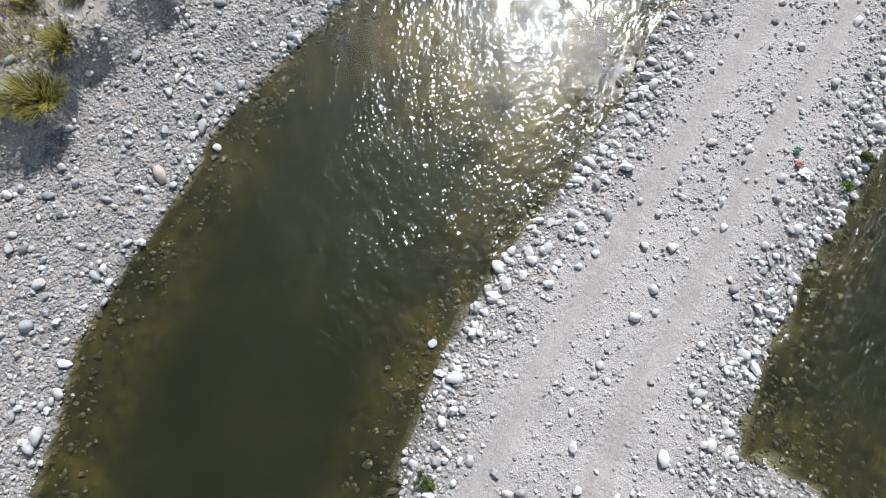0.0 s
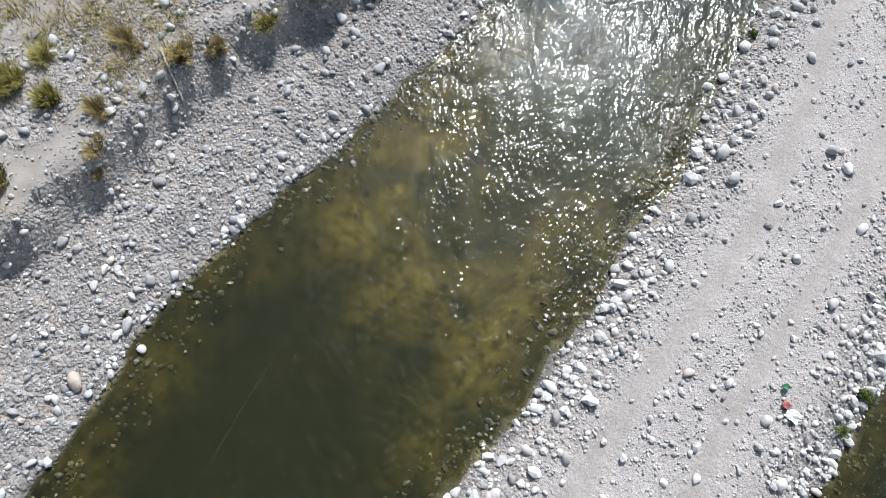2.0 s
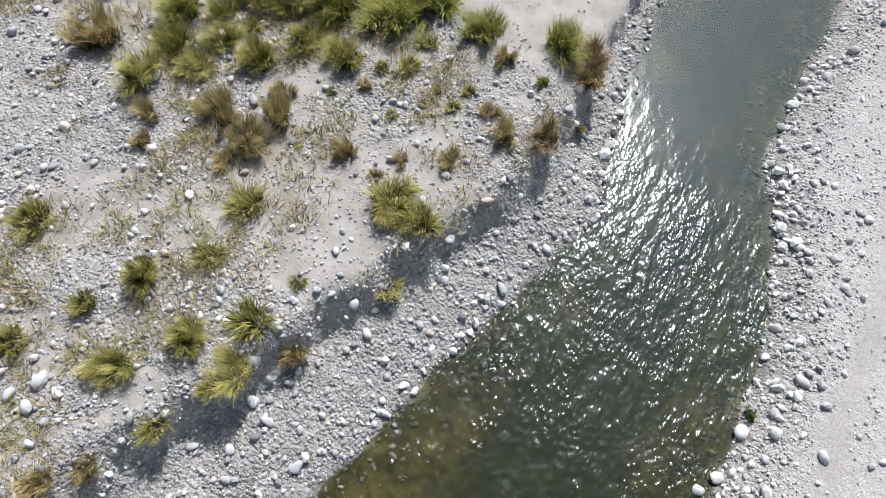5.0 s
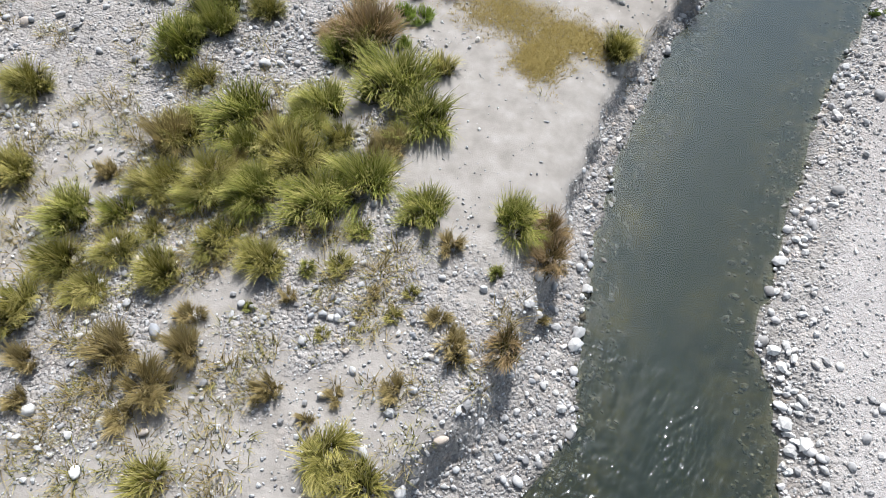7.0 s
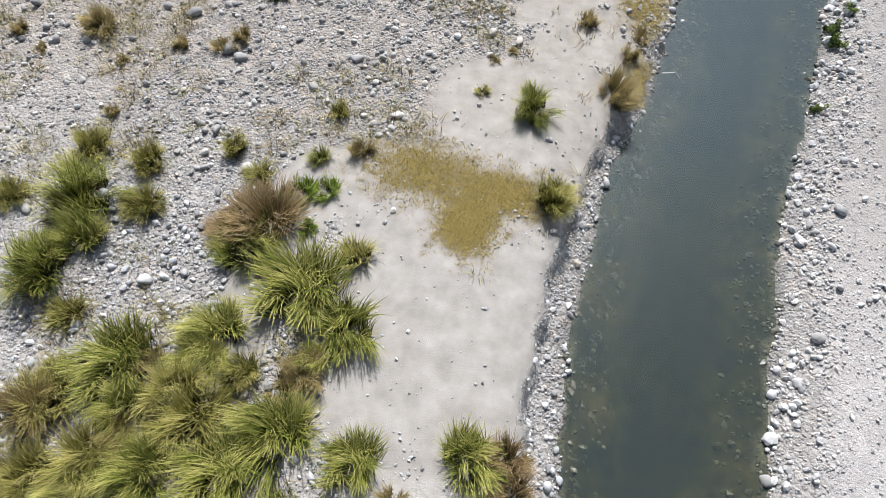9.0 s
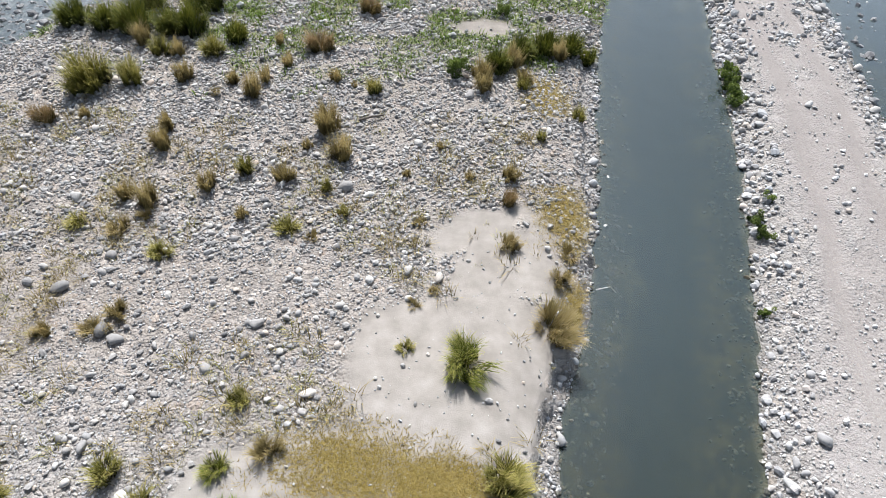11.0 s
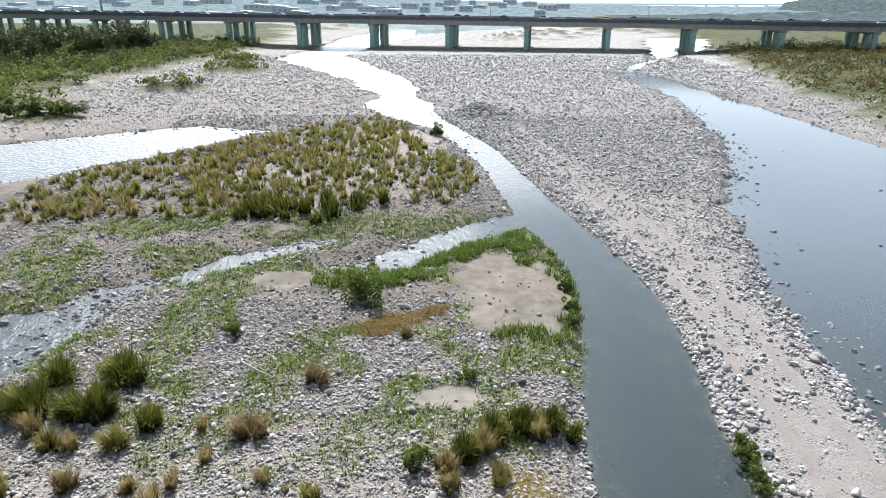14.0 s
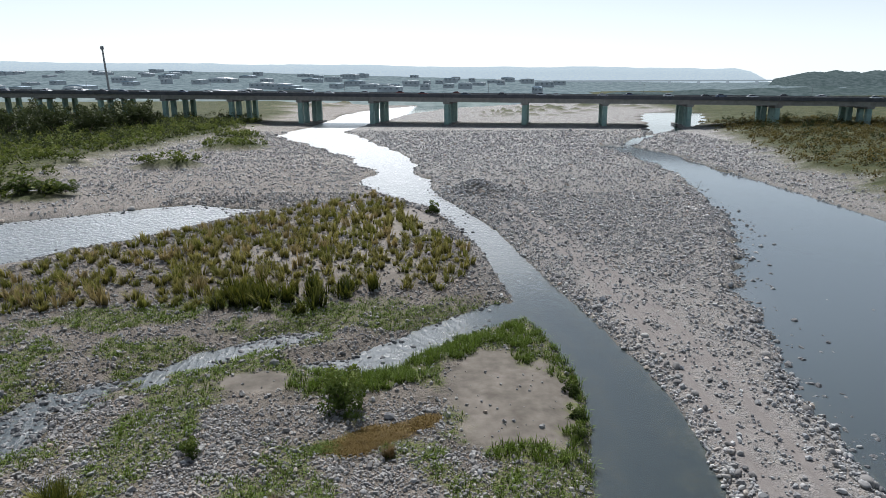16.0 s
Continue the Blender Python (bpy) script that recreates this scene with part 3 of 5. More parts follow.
def stone_material(name, wet=False, tones=STONE_TONES):
    n = Nodes(name)
    g = n.add("ShaderNodeNewGeometry")
    p = g.outputs["Position"]
    pick = n.math("FRACT", n.math("ADD", g.outputs["Random Per Island"], n.math("MULTIPLY", n.add("ShaderNodeObjectInfo").outputs["Random"], 3.7)))
    tone = n.ramp(pick, tones)
    tone = n.mix(0.45, tone, n.mix(1.0, tone, n.ramp(n.noise(p, 9.0, 6), [(0.3, (0.6, 0.6, 0.6)), (0.7, (1.25, 1.24, 1.2))]), "MULTIPLY"))
    tone = n.mix(n.math("MULTIPLY", n.math("GREATER_THAN", n.noise(p, 70.0, 2), 0.62), 0.3), tone, (0.18, 0.18, 0.18))
    dust = n.math("MULTIPLY", n.noise(p, 2.4, 4), 0.34)
    tone = n.mix(dust, tone, (0.40, 0.388, 0.372))
    if wet:
        tone = n.mix(0.9, tone, n.ramp(n.noise(p, 0.9, 5), [(0.35, (0.022, 0.022, 0.010)), (0.6, (0.055, 0.046, 0.017)), (0.75, (0.09, 0.07, 0.025))]))
    normal = n.bump(n.noise(p, 18.0, 6), 0.4, 0.02)
    return n.principled(tone, 0.35 if wet else 0.82, normal, Specular_IOR_Level=0.5 if wet else 0.3)


def water_material():
    n = Nodes("river_water")
    p = n.place()
    chop = n.attribute("chop")
    along = n.add("ShaderNodeMapping", {"Vector": p, "Rotation": (0, 0, radians(18)), "Scale": (1.0, 0.5, 1.0)}).outputs[0]
    bent = n.add("ShaderNodeVectorMath", {0: along, 1: n.add("ShaderNodeVectorMath", {0: n.noise(along, 1.3, 2, output=1), 1: (0.5, 0.5, 0.5)}, operation="MULTIPLY").outputs[0]}, operation="ADD").outputs[0]
    # gusts and eddies: threads of rippled water with smooth water between
    threads = n.ramp(n.noise(bent, 0.8, 3), [(0.47, (0.0, 0.0, 0.0)), (0.62, (1, 1, 1))])
    waves = n.noise(along, 2.3, 2, 0.45)
    ripples = n.noise(along, 8.0, 1, 0.5)
    h = n.math("MULTIPLY", waves, n.math("ADD", n.math("MULTIPLY", chop, 0.13), 0.002))
    amount = n.math("ADD", n.math("MULTIPLY", n.math("GREATER_THAN", chop, 0.35), 0.015), n.math("MULTIPLY", threads, n.math("ADD", n.math("MULTIPLY", chop, 0.05), n.math("MULTIPLY", n.attribute("glint"), 0.018))))
    amount = n.math("ADD", amount, n.math("ADD", n.math("MULTIPLY", n.attribute("glint"), n.math("ADD", n.math("MULTIPLY", chop, 0.020), 0.009)), 0.0008))
    h = n.math("ADD", h, n.math("MULTIPLY", ripples, amount))
    normal = n.bump(h, 1.0, 1.0)
    clear = n.add("ShaderNodeBsdfRefraction", {"Color": (0.74, 0.74, 0.50), "Roughness": 0.02, "IOR": 1.33, "Normal": normal})
    # murk plus sky reflection painted into the body colour, paler and bluer upstream
    murk_and_sky = n.add("ShaderNodeBsdfDiffuse", {"Color": n.mix(n.attribute("far_sky_tint"), n.mix(n.attribute("murk_sky_tint"), (0.016, 0.020, 0.011), (0.036, 0.053, 0.060)), (0.125, 0.152, 0.17))})
    body = n.add("ShaderNodeMixShader", {0: n.math("ADD", n.math("MULTIPLY", n.attribute("murk_sky_tint"), 0.42), 0.24), 1: clear.outputs[0], 2: murk_and_sky.outputs[0]})
    gloss = n.add("ShaderNodeBsdfGlossy", {"Color": (1, 1, 1), "Roughness": n.math("ADD", n.math("MULTIPLY", n.attribute("sheen"), 0.24), 0.06), "Normal": normal})
    fres = n.add("ShaderNodeFresnel", {"IOR": 1.33, "Normal": normal})
    mixed = n.add("ShaderNodeMixShader", {0: fres.outputs[0], 1: body.outputs[0], 2: gloss.outputs[0]})
    n.set(n.out.inputs[0], mixed.outputs[0])
    return n.material


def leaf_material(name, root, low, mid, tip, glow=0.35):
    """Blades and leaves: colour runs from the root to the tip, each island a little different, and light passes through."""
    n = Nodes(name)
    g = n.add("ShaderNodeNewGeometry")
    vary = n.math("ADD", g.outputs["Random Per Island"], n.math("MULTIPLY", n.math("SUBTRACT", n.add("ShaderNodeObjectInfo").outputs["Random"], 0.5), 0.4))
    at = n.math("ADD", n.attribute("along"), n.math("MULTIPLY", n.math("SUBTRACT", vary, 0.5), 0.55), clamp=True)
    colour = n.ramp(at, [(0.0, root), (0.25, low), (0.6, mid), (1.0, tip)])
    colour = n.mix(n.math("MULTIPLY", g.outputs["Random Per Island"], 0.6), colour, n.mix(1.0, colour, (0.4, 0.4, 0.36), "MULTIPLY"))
    d = n.add("ShaderNodeBsdfPrincipled", {"Base Color": colour, "Roughness": 0.65, "Specular IOR Level": 0.25})
    t = n.add("ShaderNodeBsdfTranslucent", {"Color": colour})
    n.set(n.out.inputs[0], n.add("ShaderNodeMixShader", {0: glow, 1: d.outputs[0], 2: t.outputs[0]}).outputs[0])
    return n.material


def plain_material(name, a, b, scale=2.0, rough=0.8, bump=0.2, metal=0.0):
    n = Nodes(name)
    p = n.place()
    colour = n.ramp(n.noise(p, scale, 6), [(0.3, a), (0.7, b)])
    streak = n.noise(n.add("ShaderNodeMapping", {"Vector": p, "Scale": (1.0, 1.0, 0.12)}).outputs[0], scale * 1.7, 4)
    colour = n.mix(n.math("MULTIPLY", streak, 0.3), colour, n.mix(1.0, colour, (0.55, 0.55, 0.55), "MULTIPLY"))
    return n.principled(colour, rough, n.bump(n.noise(p, scale * 6, 4), bump, 0.03), Metallic=metal)


GROUND, STONE, WET_STONE, WATER = ground_material(), stone_material("river_stone"), stone_material("weedy_stone", True), water_material()
OLD_STONE = stone_material("weathered_stone", tones=[(at, tuple(v * k for v, k in zip(c, (0.90, 0.865, 0.82)))) for at, c in STONE_TONES])
PLAIN_STONE = stone_material("dusty_plain_stone", tones=[(at, tuple(v * k for v, k in zip(c, (0.78, 0.755, 0.72)))) for at, c in STONE_TONES])
UPSTREAM_STONE = stone_material("upstream_stone", tones=[(at, tuple(v * k for v, k in zip(c, (1.35, 1.33, 1.32)))) for at, c in STONE_TONES])
BAR_STONE = stone_material("pale_bar_stone", tones=BAR_TONES)
DAMP_STONE = stone_material("damp_stone", tones=DAMP_TONES)
PALE_STONE = stone_material("pale_boulder_stone", tones=PALE_TONES)
# near-black grass roots paint in the tussocks' inner shade; straw tips are own colour
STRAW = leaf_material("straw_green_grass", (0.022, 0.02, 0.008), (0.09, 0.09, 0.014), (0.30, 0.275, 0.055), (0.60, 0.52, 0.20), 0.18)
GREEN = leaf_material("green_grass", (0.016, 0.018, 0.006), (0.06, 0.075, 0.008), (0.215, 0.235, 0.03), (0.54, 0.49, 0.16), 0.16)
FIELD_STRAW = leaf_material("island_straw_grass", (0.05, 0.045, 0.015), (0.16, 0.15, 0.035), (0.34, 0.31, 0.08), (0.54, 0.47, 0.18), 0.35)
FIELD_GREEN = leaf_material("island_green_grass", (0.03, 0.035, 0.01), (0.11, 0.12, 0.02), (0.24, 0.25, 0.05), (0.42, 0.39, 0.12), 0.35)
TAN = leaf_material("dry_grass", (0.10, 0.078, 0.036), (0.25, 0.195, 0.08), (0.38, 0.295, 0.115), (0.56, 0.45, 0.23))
DARK_CORE = leaf_material("dead_leaves", (0.05, 0.04, 0.022), (0.09, 0.07, 0.036), (0.15, 0.12, 0.06), (0.24, 0.19, 0.10), 0.1)
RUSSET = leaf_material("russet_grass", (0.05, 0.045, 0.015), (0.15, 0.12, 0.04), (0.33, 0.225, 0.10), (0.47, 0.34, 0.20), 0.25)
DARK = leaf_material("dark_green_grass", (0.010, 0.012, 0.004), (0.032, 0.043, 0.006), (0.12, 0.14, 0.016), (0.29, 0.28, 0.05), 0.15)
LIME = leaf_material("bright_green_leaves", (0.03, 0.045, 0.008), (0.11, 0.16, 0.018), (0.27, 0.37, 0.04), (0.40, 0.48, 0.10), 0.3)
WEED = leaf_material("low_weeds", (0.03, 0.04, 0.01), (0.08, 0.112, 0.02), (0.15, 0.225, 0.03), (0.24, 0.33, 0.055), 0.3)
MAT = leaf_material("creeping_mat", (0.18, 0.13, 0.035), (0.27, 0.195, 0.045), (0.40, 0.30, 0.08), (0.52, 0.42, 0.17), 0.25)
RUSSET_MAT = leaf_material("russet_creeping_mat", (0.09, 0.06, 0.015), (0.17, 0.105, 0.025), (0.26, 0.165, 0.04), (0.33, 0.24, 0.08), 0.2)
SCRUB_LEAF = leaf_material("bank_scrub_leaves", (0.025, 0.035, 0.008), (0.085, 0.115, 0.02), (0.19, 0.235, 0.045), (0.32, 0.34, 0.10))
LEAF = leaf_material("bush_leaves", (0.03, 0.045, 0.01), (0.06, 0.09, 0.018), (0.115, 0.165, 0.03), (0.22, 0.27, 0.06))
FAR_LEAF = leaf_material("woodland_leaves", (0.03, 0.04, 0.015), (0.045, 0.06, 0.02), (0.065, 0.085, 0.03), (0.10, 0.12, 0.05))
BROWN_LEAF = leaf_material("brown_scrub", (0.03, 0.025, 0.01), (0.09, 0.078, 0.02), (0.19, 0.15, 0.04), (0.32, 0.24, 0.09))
BARK = plain_material("bark", (0.08, 0.06, 0.045), (0.16, 0.13, 0.10), 6.0)
CONCRETE = plain_material("grey_concrete", (0.22, 0.22, 0.215), (0.32, 0.315, 0.30), 0.6)
GREEN_CONCRETE = plain_material("green_painted_concrete", (0.22, 0.36, 0.33), (0.34, 0.48, 0.44), 0.7)
# the parapet stands against the sun; its shade is painted into this colour
SHADED_CONCRETE = plain_material("shaded_parapet_concrete", (0.055, 0.06, 0.07), (0.095, 0.10, 0.115), 0.5)
ASPHALT = plain_material("asphalt", (0.045, 0.045, 0.047), (0.07, 0.07, 0.07), 1.2)
STEEL = plain_material("grey_steel", (0.25, 0.26, 0.27), (0.36, 0.37, 0.38), 1.5, 0.5)

# ---- ground: one sheet out to the horizon ----


def spaced(fine0, fine1, step, lo, hi, growth):
    mid = list(np.arange(fine0, fine1 + step / 2, step))
    s, v = step, fine1
    while v < hi:
        s *= growth
        v += s
        mid.append(min(v, hi))
    s, v, low = step, fine0, []
    while v > lo:
        s *= growth
        v -= s
        low.append(max(v, lo))
    return np.array(low[::-1] + mid)


gx, gy = spaced(-22, 22, 0.42, -4500, 4500, 1.09), spaced(-61, 48, 0.4, -900, 4700, 1.028)
# closer columns along the cut bank
gx = np.concatenate([gx[gx < -12.5], np.arange(-12.4, 3.5, 0.19), gx[gx > 3.5]])
X, Y = np.meshgrid(gx, gy)
X, Y = X.ravel(), Y.ravel()
FULL = masks(X, Y)
Z = height(X, Y, FULL)
d, left, on_terrace, sand, silt, green, bank, ruts = FULL
nx, ny = len(gx), len(gy)
i, j = np.meshgrid(np.arange(nx - 1), np.arange(ny - 1))
k = (j * nx + i).ravel()
quads = np.stack([k, k + 1, k + nx + 1, k + nx], 1)
ground = thing("ground", mesh_of("ground", np.stack([X, Y, Z], 1), quads, True,
                                 {"sand": sand, "silt": silt, "green": green, "bank": bank, "shoal": smooth(1.25 - np.hypot((X - 1.2) / 4.4, (Y + 37.5) / 7.5)), "old": on_terrace * smooth((Y + 9) / 8) * (1 - 0.6 * sand), "mud": left * smooth((Y - 14) / 14) * smooth((72 - Y) / 14), "rut": ruts, "trodden": smooth((Y + 14) / 22), "damp": silt * smooth((Y + 14) / 18) * smooth((130 - Y) / 40), "coarse": smooth((Y - 120) / 60) * (1 - bank), "wet": smooth(1 - d / 0.35) * (d > 0), "bed": smooth(-d / 0.12), "deep": smooth((-Z - 0.35) / 0.55)}),
               GROUND, "pale grey river bed of sand, gravel and cobbles", "ground", kind="structure")

# ---- water ----
wx, wy = np.arange(-160, 161, 4.0), np.arange(-140, 701, 3.0)
X, Y = (a.ravel() for a in np.meshgrid(wx, wy))
chop = 0.02 + 0.95 * smooth((Y + 37) / 6) * smooth((-15 - Y) / 10) * (X < 12) + 0.6 * smooth((-34 - Y) / 6) * smooth((Y + 54) / 8) * smooth((X + 4) / 5) + 0.06 * smooth((-40 - Y) / 10) + 0.05 * smooth((Y + 26) / 5) * smooth((2 - Y) / 10) * (X < 12)
chop = chop + 0.6 * smooth((Y - 40) / 30) * smooth((270 - Y) / 40) * (X < 30) + 0.9 * (X < 4) * smooth((Y - 14) / 6) * smooth((62 - Y) / 6) * smooth((5 - X) / 6) + 0.7 * (X < -20) * smooth((Y - 60) / 20)
nx, ny = len(wx), len(wy)
i, j = np.meshgrid(np.arange(nx - 1), np.arange(ny - 1))
k = (j * nx + i).ravel()
# the body tint rises upstream, where more sky would be mirrored
water = thing("water", mesh_of("water", np.stack([X, Y, 0 * X], 1), np.stack([k, k + 1, k + nx + 1, k + nx], 1), True, {"chop": np.clip(chop, 0, 1.3), "far_sky_tint": np.clip(0.6 * smooth((Y - 6) / 45) + 0.4 * (X > 18) * smooth((Y - 5) / 30), 0, 1), "glint": 0.04 + 0.96 * smooth((-17 - Y) / 16), "sheen": np.clip(0.30 * smooth((4 - Y) / 30) + 0.2 * smooth((Y + 34) / 6) * smooth((-12 - Y) / 9) * (X < 12) + smooth((Y - 36) / 35) * smooth((275 - Y) / 40) * (X < 30) + (X < 4) * smooth((Y - 14) / 6) * smooth((62 - Y) / 6) * smooth((5 - X) / 5) + (X < -20) * smooth((Y - 55) / 15) + 0.2 * (X > 17) * smooth((Y - 5) / 50), 0, 1), "murk_sky_tint": np.clip(0.62 * smooth((Y + 36) / 16) + 0.45 * smooth((Y + 14) / 22) + 0.5 * (X > 18) * smooth((Y - 20) / 40), 0, 1.6)}),
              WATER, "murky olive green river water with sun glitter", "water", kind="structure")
water.visible_shadow = False

# ---- stones ----


def template(levels, seed):
    """A rounded river stone of about unit size."""
    bm = bmesh.new()
    if levels:
        bmesh.ops.create_icosphere(bm, subdivisions=levels, radius=0.5)
    else:
        # half bedded in the ground: four corners below, four turned between them above
        for z, wide, turn_by in ((-0.3, 0.5, 0.0), (0.3, 0.36, 0.5)):
            for q in range(4):
                a = (q + turn_by) * math.pi / 2
                bm.verts.new((wide * math.cos(a), wide * math.sin(a), z))
        bm.verts.ensure_lookup_table()
        for q in range(4):
            bm.faces.new((bm.verts[q], bm.verts[(q + 1) % 4], bm.verts[4 + q]))
            bm.faces.new((bm.verts[(q + 1) % 4], bm.verts[4 + (q + 1) % 4], bm.verts[4 + q]))
        bm.faces.new((bm.verts[4], bm.verts[5], bm.verts[6]))
        bm.faces.new((bm.verts[4], bm.verts[6], bm.verts[7]))
        bm.verts.index_update()
    r = random.Random(seed)
    push = [(Vector((r.uniform(-1, 1), r.uniform(-1, 1), r.uniform(-1, 1))).normalized(), r.uniform(0.25, 0.42)) for _ in range(10)]
    for v in bm.verts:
        for way, far in push:
            over_by = v.co.dot(way) - far
            if over_by > 0:
                v.co -= way * over_by * 0.8
        v.co *= 1 + 0.10 * noise.noise(v.co * 2.5 + Vector((seed, 0, 0)))
    verts = np.array([v.co[:] for v in bm.verts])
    faces = np.array([[v.index for v in f.verts] for f in bm.faces])
    bm.free()
    return verts, faces


def turned(n, r):
    """Rotations: any heading, a little tilt."""
    a, b, c = r.uniform(0, 2 * np.pi, n), r.normal(0, 0.3, n), r.normal(0, 0.3, n)
    ca, sa_, cb, sb, cc, sc = np.cos(a), np.sin(a), np.cos(b), np.sin(b), np.cos(c), np.sin(c)
    o, z = np.ones(n), np.zeros(n)
    rz = np.stack([ca, -sa_, z, sa_, ca, z, z, z, o], 1).reshape(-1, 3, 3)
    ry = np.stack([cb, z, sb, z, o, z, -sb, z, cb], 1).reshape(-1, 3, 3)
    rx = np.stack([o, z, z, z, cc, -sc, z, sc, cc], 1).reshape(-1, 3, 3)
    return rz @ ry @ rx


def heap(name, places, sizes, levels, material, label, r, sink=0.22, tall=1.0):
    """Many stones in one mesh."""
    kinds = [template(levels, s) for s in range(8)]
    which = r.integers(0, 8, len(places))
    verts, faces, start = [], [], 0
    for q, (tv, tf) in enumerate(kinds):
        sel = np.where(which == q)[0]
        if not len(sel):
            continue
        n = len(sel)
        shape = np.stack([r.uniform(1.0, 1.35, n), r.uniform(0.75, 1.0, n), tall * r.uniform(0.5, 0.8, n)], 1) * sizes[sel, None]
        v = np.einsum("nij,nkj->nki", turned(n, r), tv[None] * shape[:, None, :])
        v += (places[sel] + np.stack([0 * sizes[sel], 0 * sizes[sel], sink * sizes[sel]], 1))[:, None, :]
        verts.append(v.reshape(-1, 3))
        faces.append((tf[None] + (np.arange(n) * len(tv))[:, None, None]).reshape(-1, 3) + start)
        start += n * len(tv)
    return thing(name, mesh_of(name, np.concatenate(verts), np.concatenate(faces), levels > 1), material, label, "stones", kind="stuff")


def scattered(n, x0, x1, y0, y1, r):
    x, y = r.uniform(x0, x1, n), r.uniform(y0, y1, n)
    full = masks(x, y)
    return x, y, height(x, y, full), full


def stony(full, x, y):
    """How thickly stones lie, from 0 to 1."""
    d, left, on_terrace, sand, silt, green, bank, ruts = full
    clump = fbm(x * 0.5, y * 0.5, 51, 3)
    edge = smooth(1.6 - d / 1.3)
    dense = np.where(left, np.where(on_terrace > 0.5, np.maximum(0.4 + 0.6 * smooth((clump - 0.40) / 0.15), (on_terrace < 0.97) * 0.95), 0.9), np.where(y < 60, 0.3 + 0.5 * smooth((clump - 0.4) / 0.2), 0.85) + 0.88 * edge)
    dense = dense * (1 - np.where(y < -16, 0.55, 0.95) * sand) * (1 - np.where(y > 0, 0.6, 0.35) * silt) * (1 - 0.9 * ruts * (1 - 0.3 * smooth((y - 10) / 25))) * (1 - 0.5 * green) * (1 - bank)
    dense = dense * smooth(mat(x, y) / 0.3)
    return np.where(d > 0.0, np.clip(dense, 0, 1), 0)


def sizes_of(n, r, median, spread, top):
    return np.clip(np.exp(r.normal(math.log(median), spread, n)), median * 0.45, top)


x, y, z, full = scattered(125000, -17, 19, -60, 3, rng)
ok = (rng.uniform(0, 1, len(x)) < np.clip(stony(full, x, y) + 0.12 - 0.1 * (full[3] > 0.8), 0, 1) * (1 - 0.92 * full[7])) & (full[0] > 0)
s = sizes_of(int(ok.sum()), rng, 0.075, 0.35, 0.16)
for name, sel, material in (("coarse_gravel", full[1][ok], STONE), ("bar_gravel", ~full[1][ok], BAR_STONE)):
    heap(name, np.stack([x, y, z], 1)[ok][sel], s[sel], 0, material, "pale grey coarse river gravel", rng, 0.22, 1.1)
x, y, z, full = scattered(62000, -27, 25, -62, 24, rng)
ok = rng.uniform(0, 1, len(x)) < stony(full, x, y) * 0.9
aged = (full[2] > 0.5) & (y > -9)
for name, sel, material, label in (("small_cobbles", ok & ~aged & full[1], STONE, "pale grey rounded cobbles lying on river gravel"), ("bar_small_cobbles", ok & ~aged & ~full[1], BAR_STONE, "pale cobbles lying on the gravel bar"), ("terrace_cobbles", ok & aged, OLD_STONE, "weathered grey cobbles on the sandy terrace")):
    heap(name, np.stack([x, y, z], 1)[sel], sizes_of(int(sel.sum()), rng, 0.115, 0.48, 0.36), 1, material, label, rng)
x, y, z, full = scattered(13000, -26, 24, -62, 30, rng)
ok = rng.uniform(0, 1, len(x)) < stony(full, x, y) ** 2 * 0.75
aged = (full[2] > 0.5) & (y > -9)
for name, sel, material, label in (("cobbles", ok & ~aged & full[1], STONE, "pale grey rounded river cobbles"), ("bar_cobbles", ok & ~aged & ~full[1], BAR_STONE, "pale rounded cobbles on the gravel bar"), ("large_terrace_cobbles", ok & aged, OLD_STONE, "weathered grey stones on the sandy terrace")):
    heap(name, np.stack([x, y, z], 1)[sel], sizes_of(int(sel.sum()), rng, 0.25, 0.30, 0.62), 2, material, label, rng)
x, y, z, full = scattered(72000, -30, 7, 2, 34, rng)
ok = (rng.uniform(0, 1, len(x)) < np.clip(0.12 + 0.75 * stony(full, x, y), 0, 1) * (1 - 0.97 * full[3]) * (1 - 0.5 * full[5]) * (mat(x, y) > 0)) & (full[0] > 0)
heap("plain_gravel", np.stack([x, y, z], 1)[ok], sizes_of(int(ok.sum()), rng, 0.15, 0.38, 0.34), 0, PLAIN_STONE, "weathered grey gravel and small cobbles of the stony plain", rng, 0.16, 1.15)
x, y, z, full = scattered(140000, -48, 50, 20, 112, rng)
ok = rng.uniform(0, 1, len(x)) < stony(full, x, y) * np.clip(1.3 - (y - 20) / 90, 0.3, 1)
s = sizes_of(int(ok.sum()), rng, 0.175, 0.42, 0.55) * (1 + np.clip(y[ok] - 50, 0, 60) / 80)
west_side = full[1][ok]
heap("upstream_cobbles", np.stack([x, y, z], 1)[ok][~west_side], s[~west_side], 0, STONE, "grey cobbles covering the upstream gravel bar", rng, 0.24, 1.15)
heap("island_cobbles", np.stack([x, y, z], 1)[ok][west_side], s[west_side], 0, PLAIN_STONE, "dusty grey cobbles of the stony island by the creek", rng, 0.24, 1.15)
x, y, z, full = scattered(7000, -34, 40, 20, 75, rng)
ok = rng.uniform(0, 1, len(x)) < stony(full, x, y) ** 2 * np.where(full[1], 0.16, 0.5)
s = sizes_of(int(ok.sum()), rng, 0.34, 0.3, 0.9)
heap("upstream_stones", np.stack([x, y, z], 1)[ok], s, 1, STONE, "larger pale grey stones along the upstream banks", rng, 0.25, 1.2)
x, y, z, full = scattered(52000, -12, 22, -62, 20, rng)
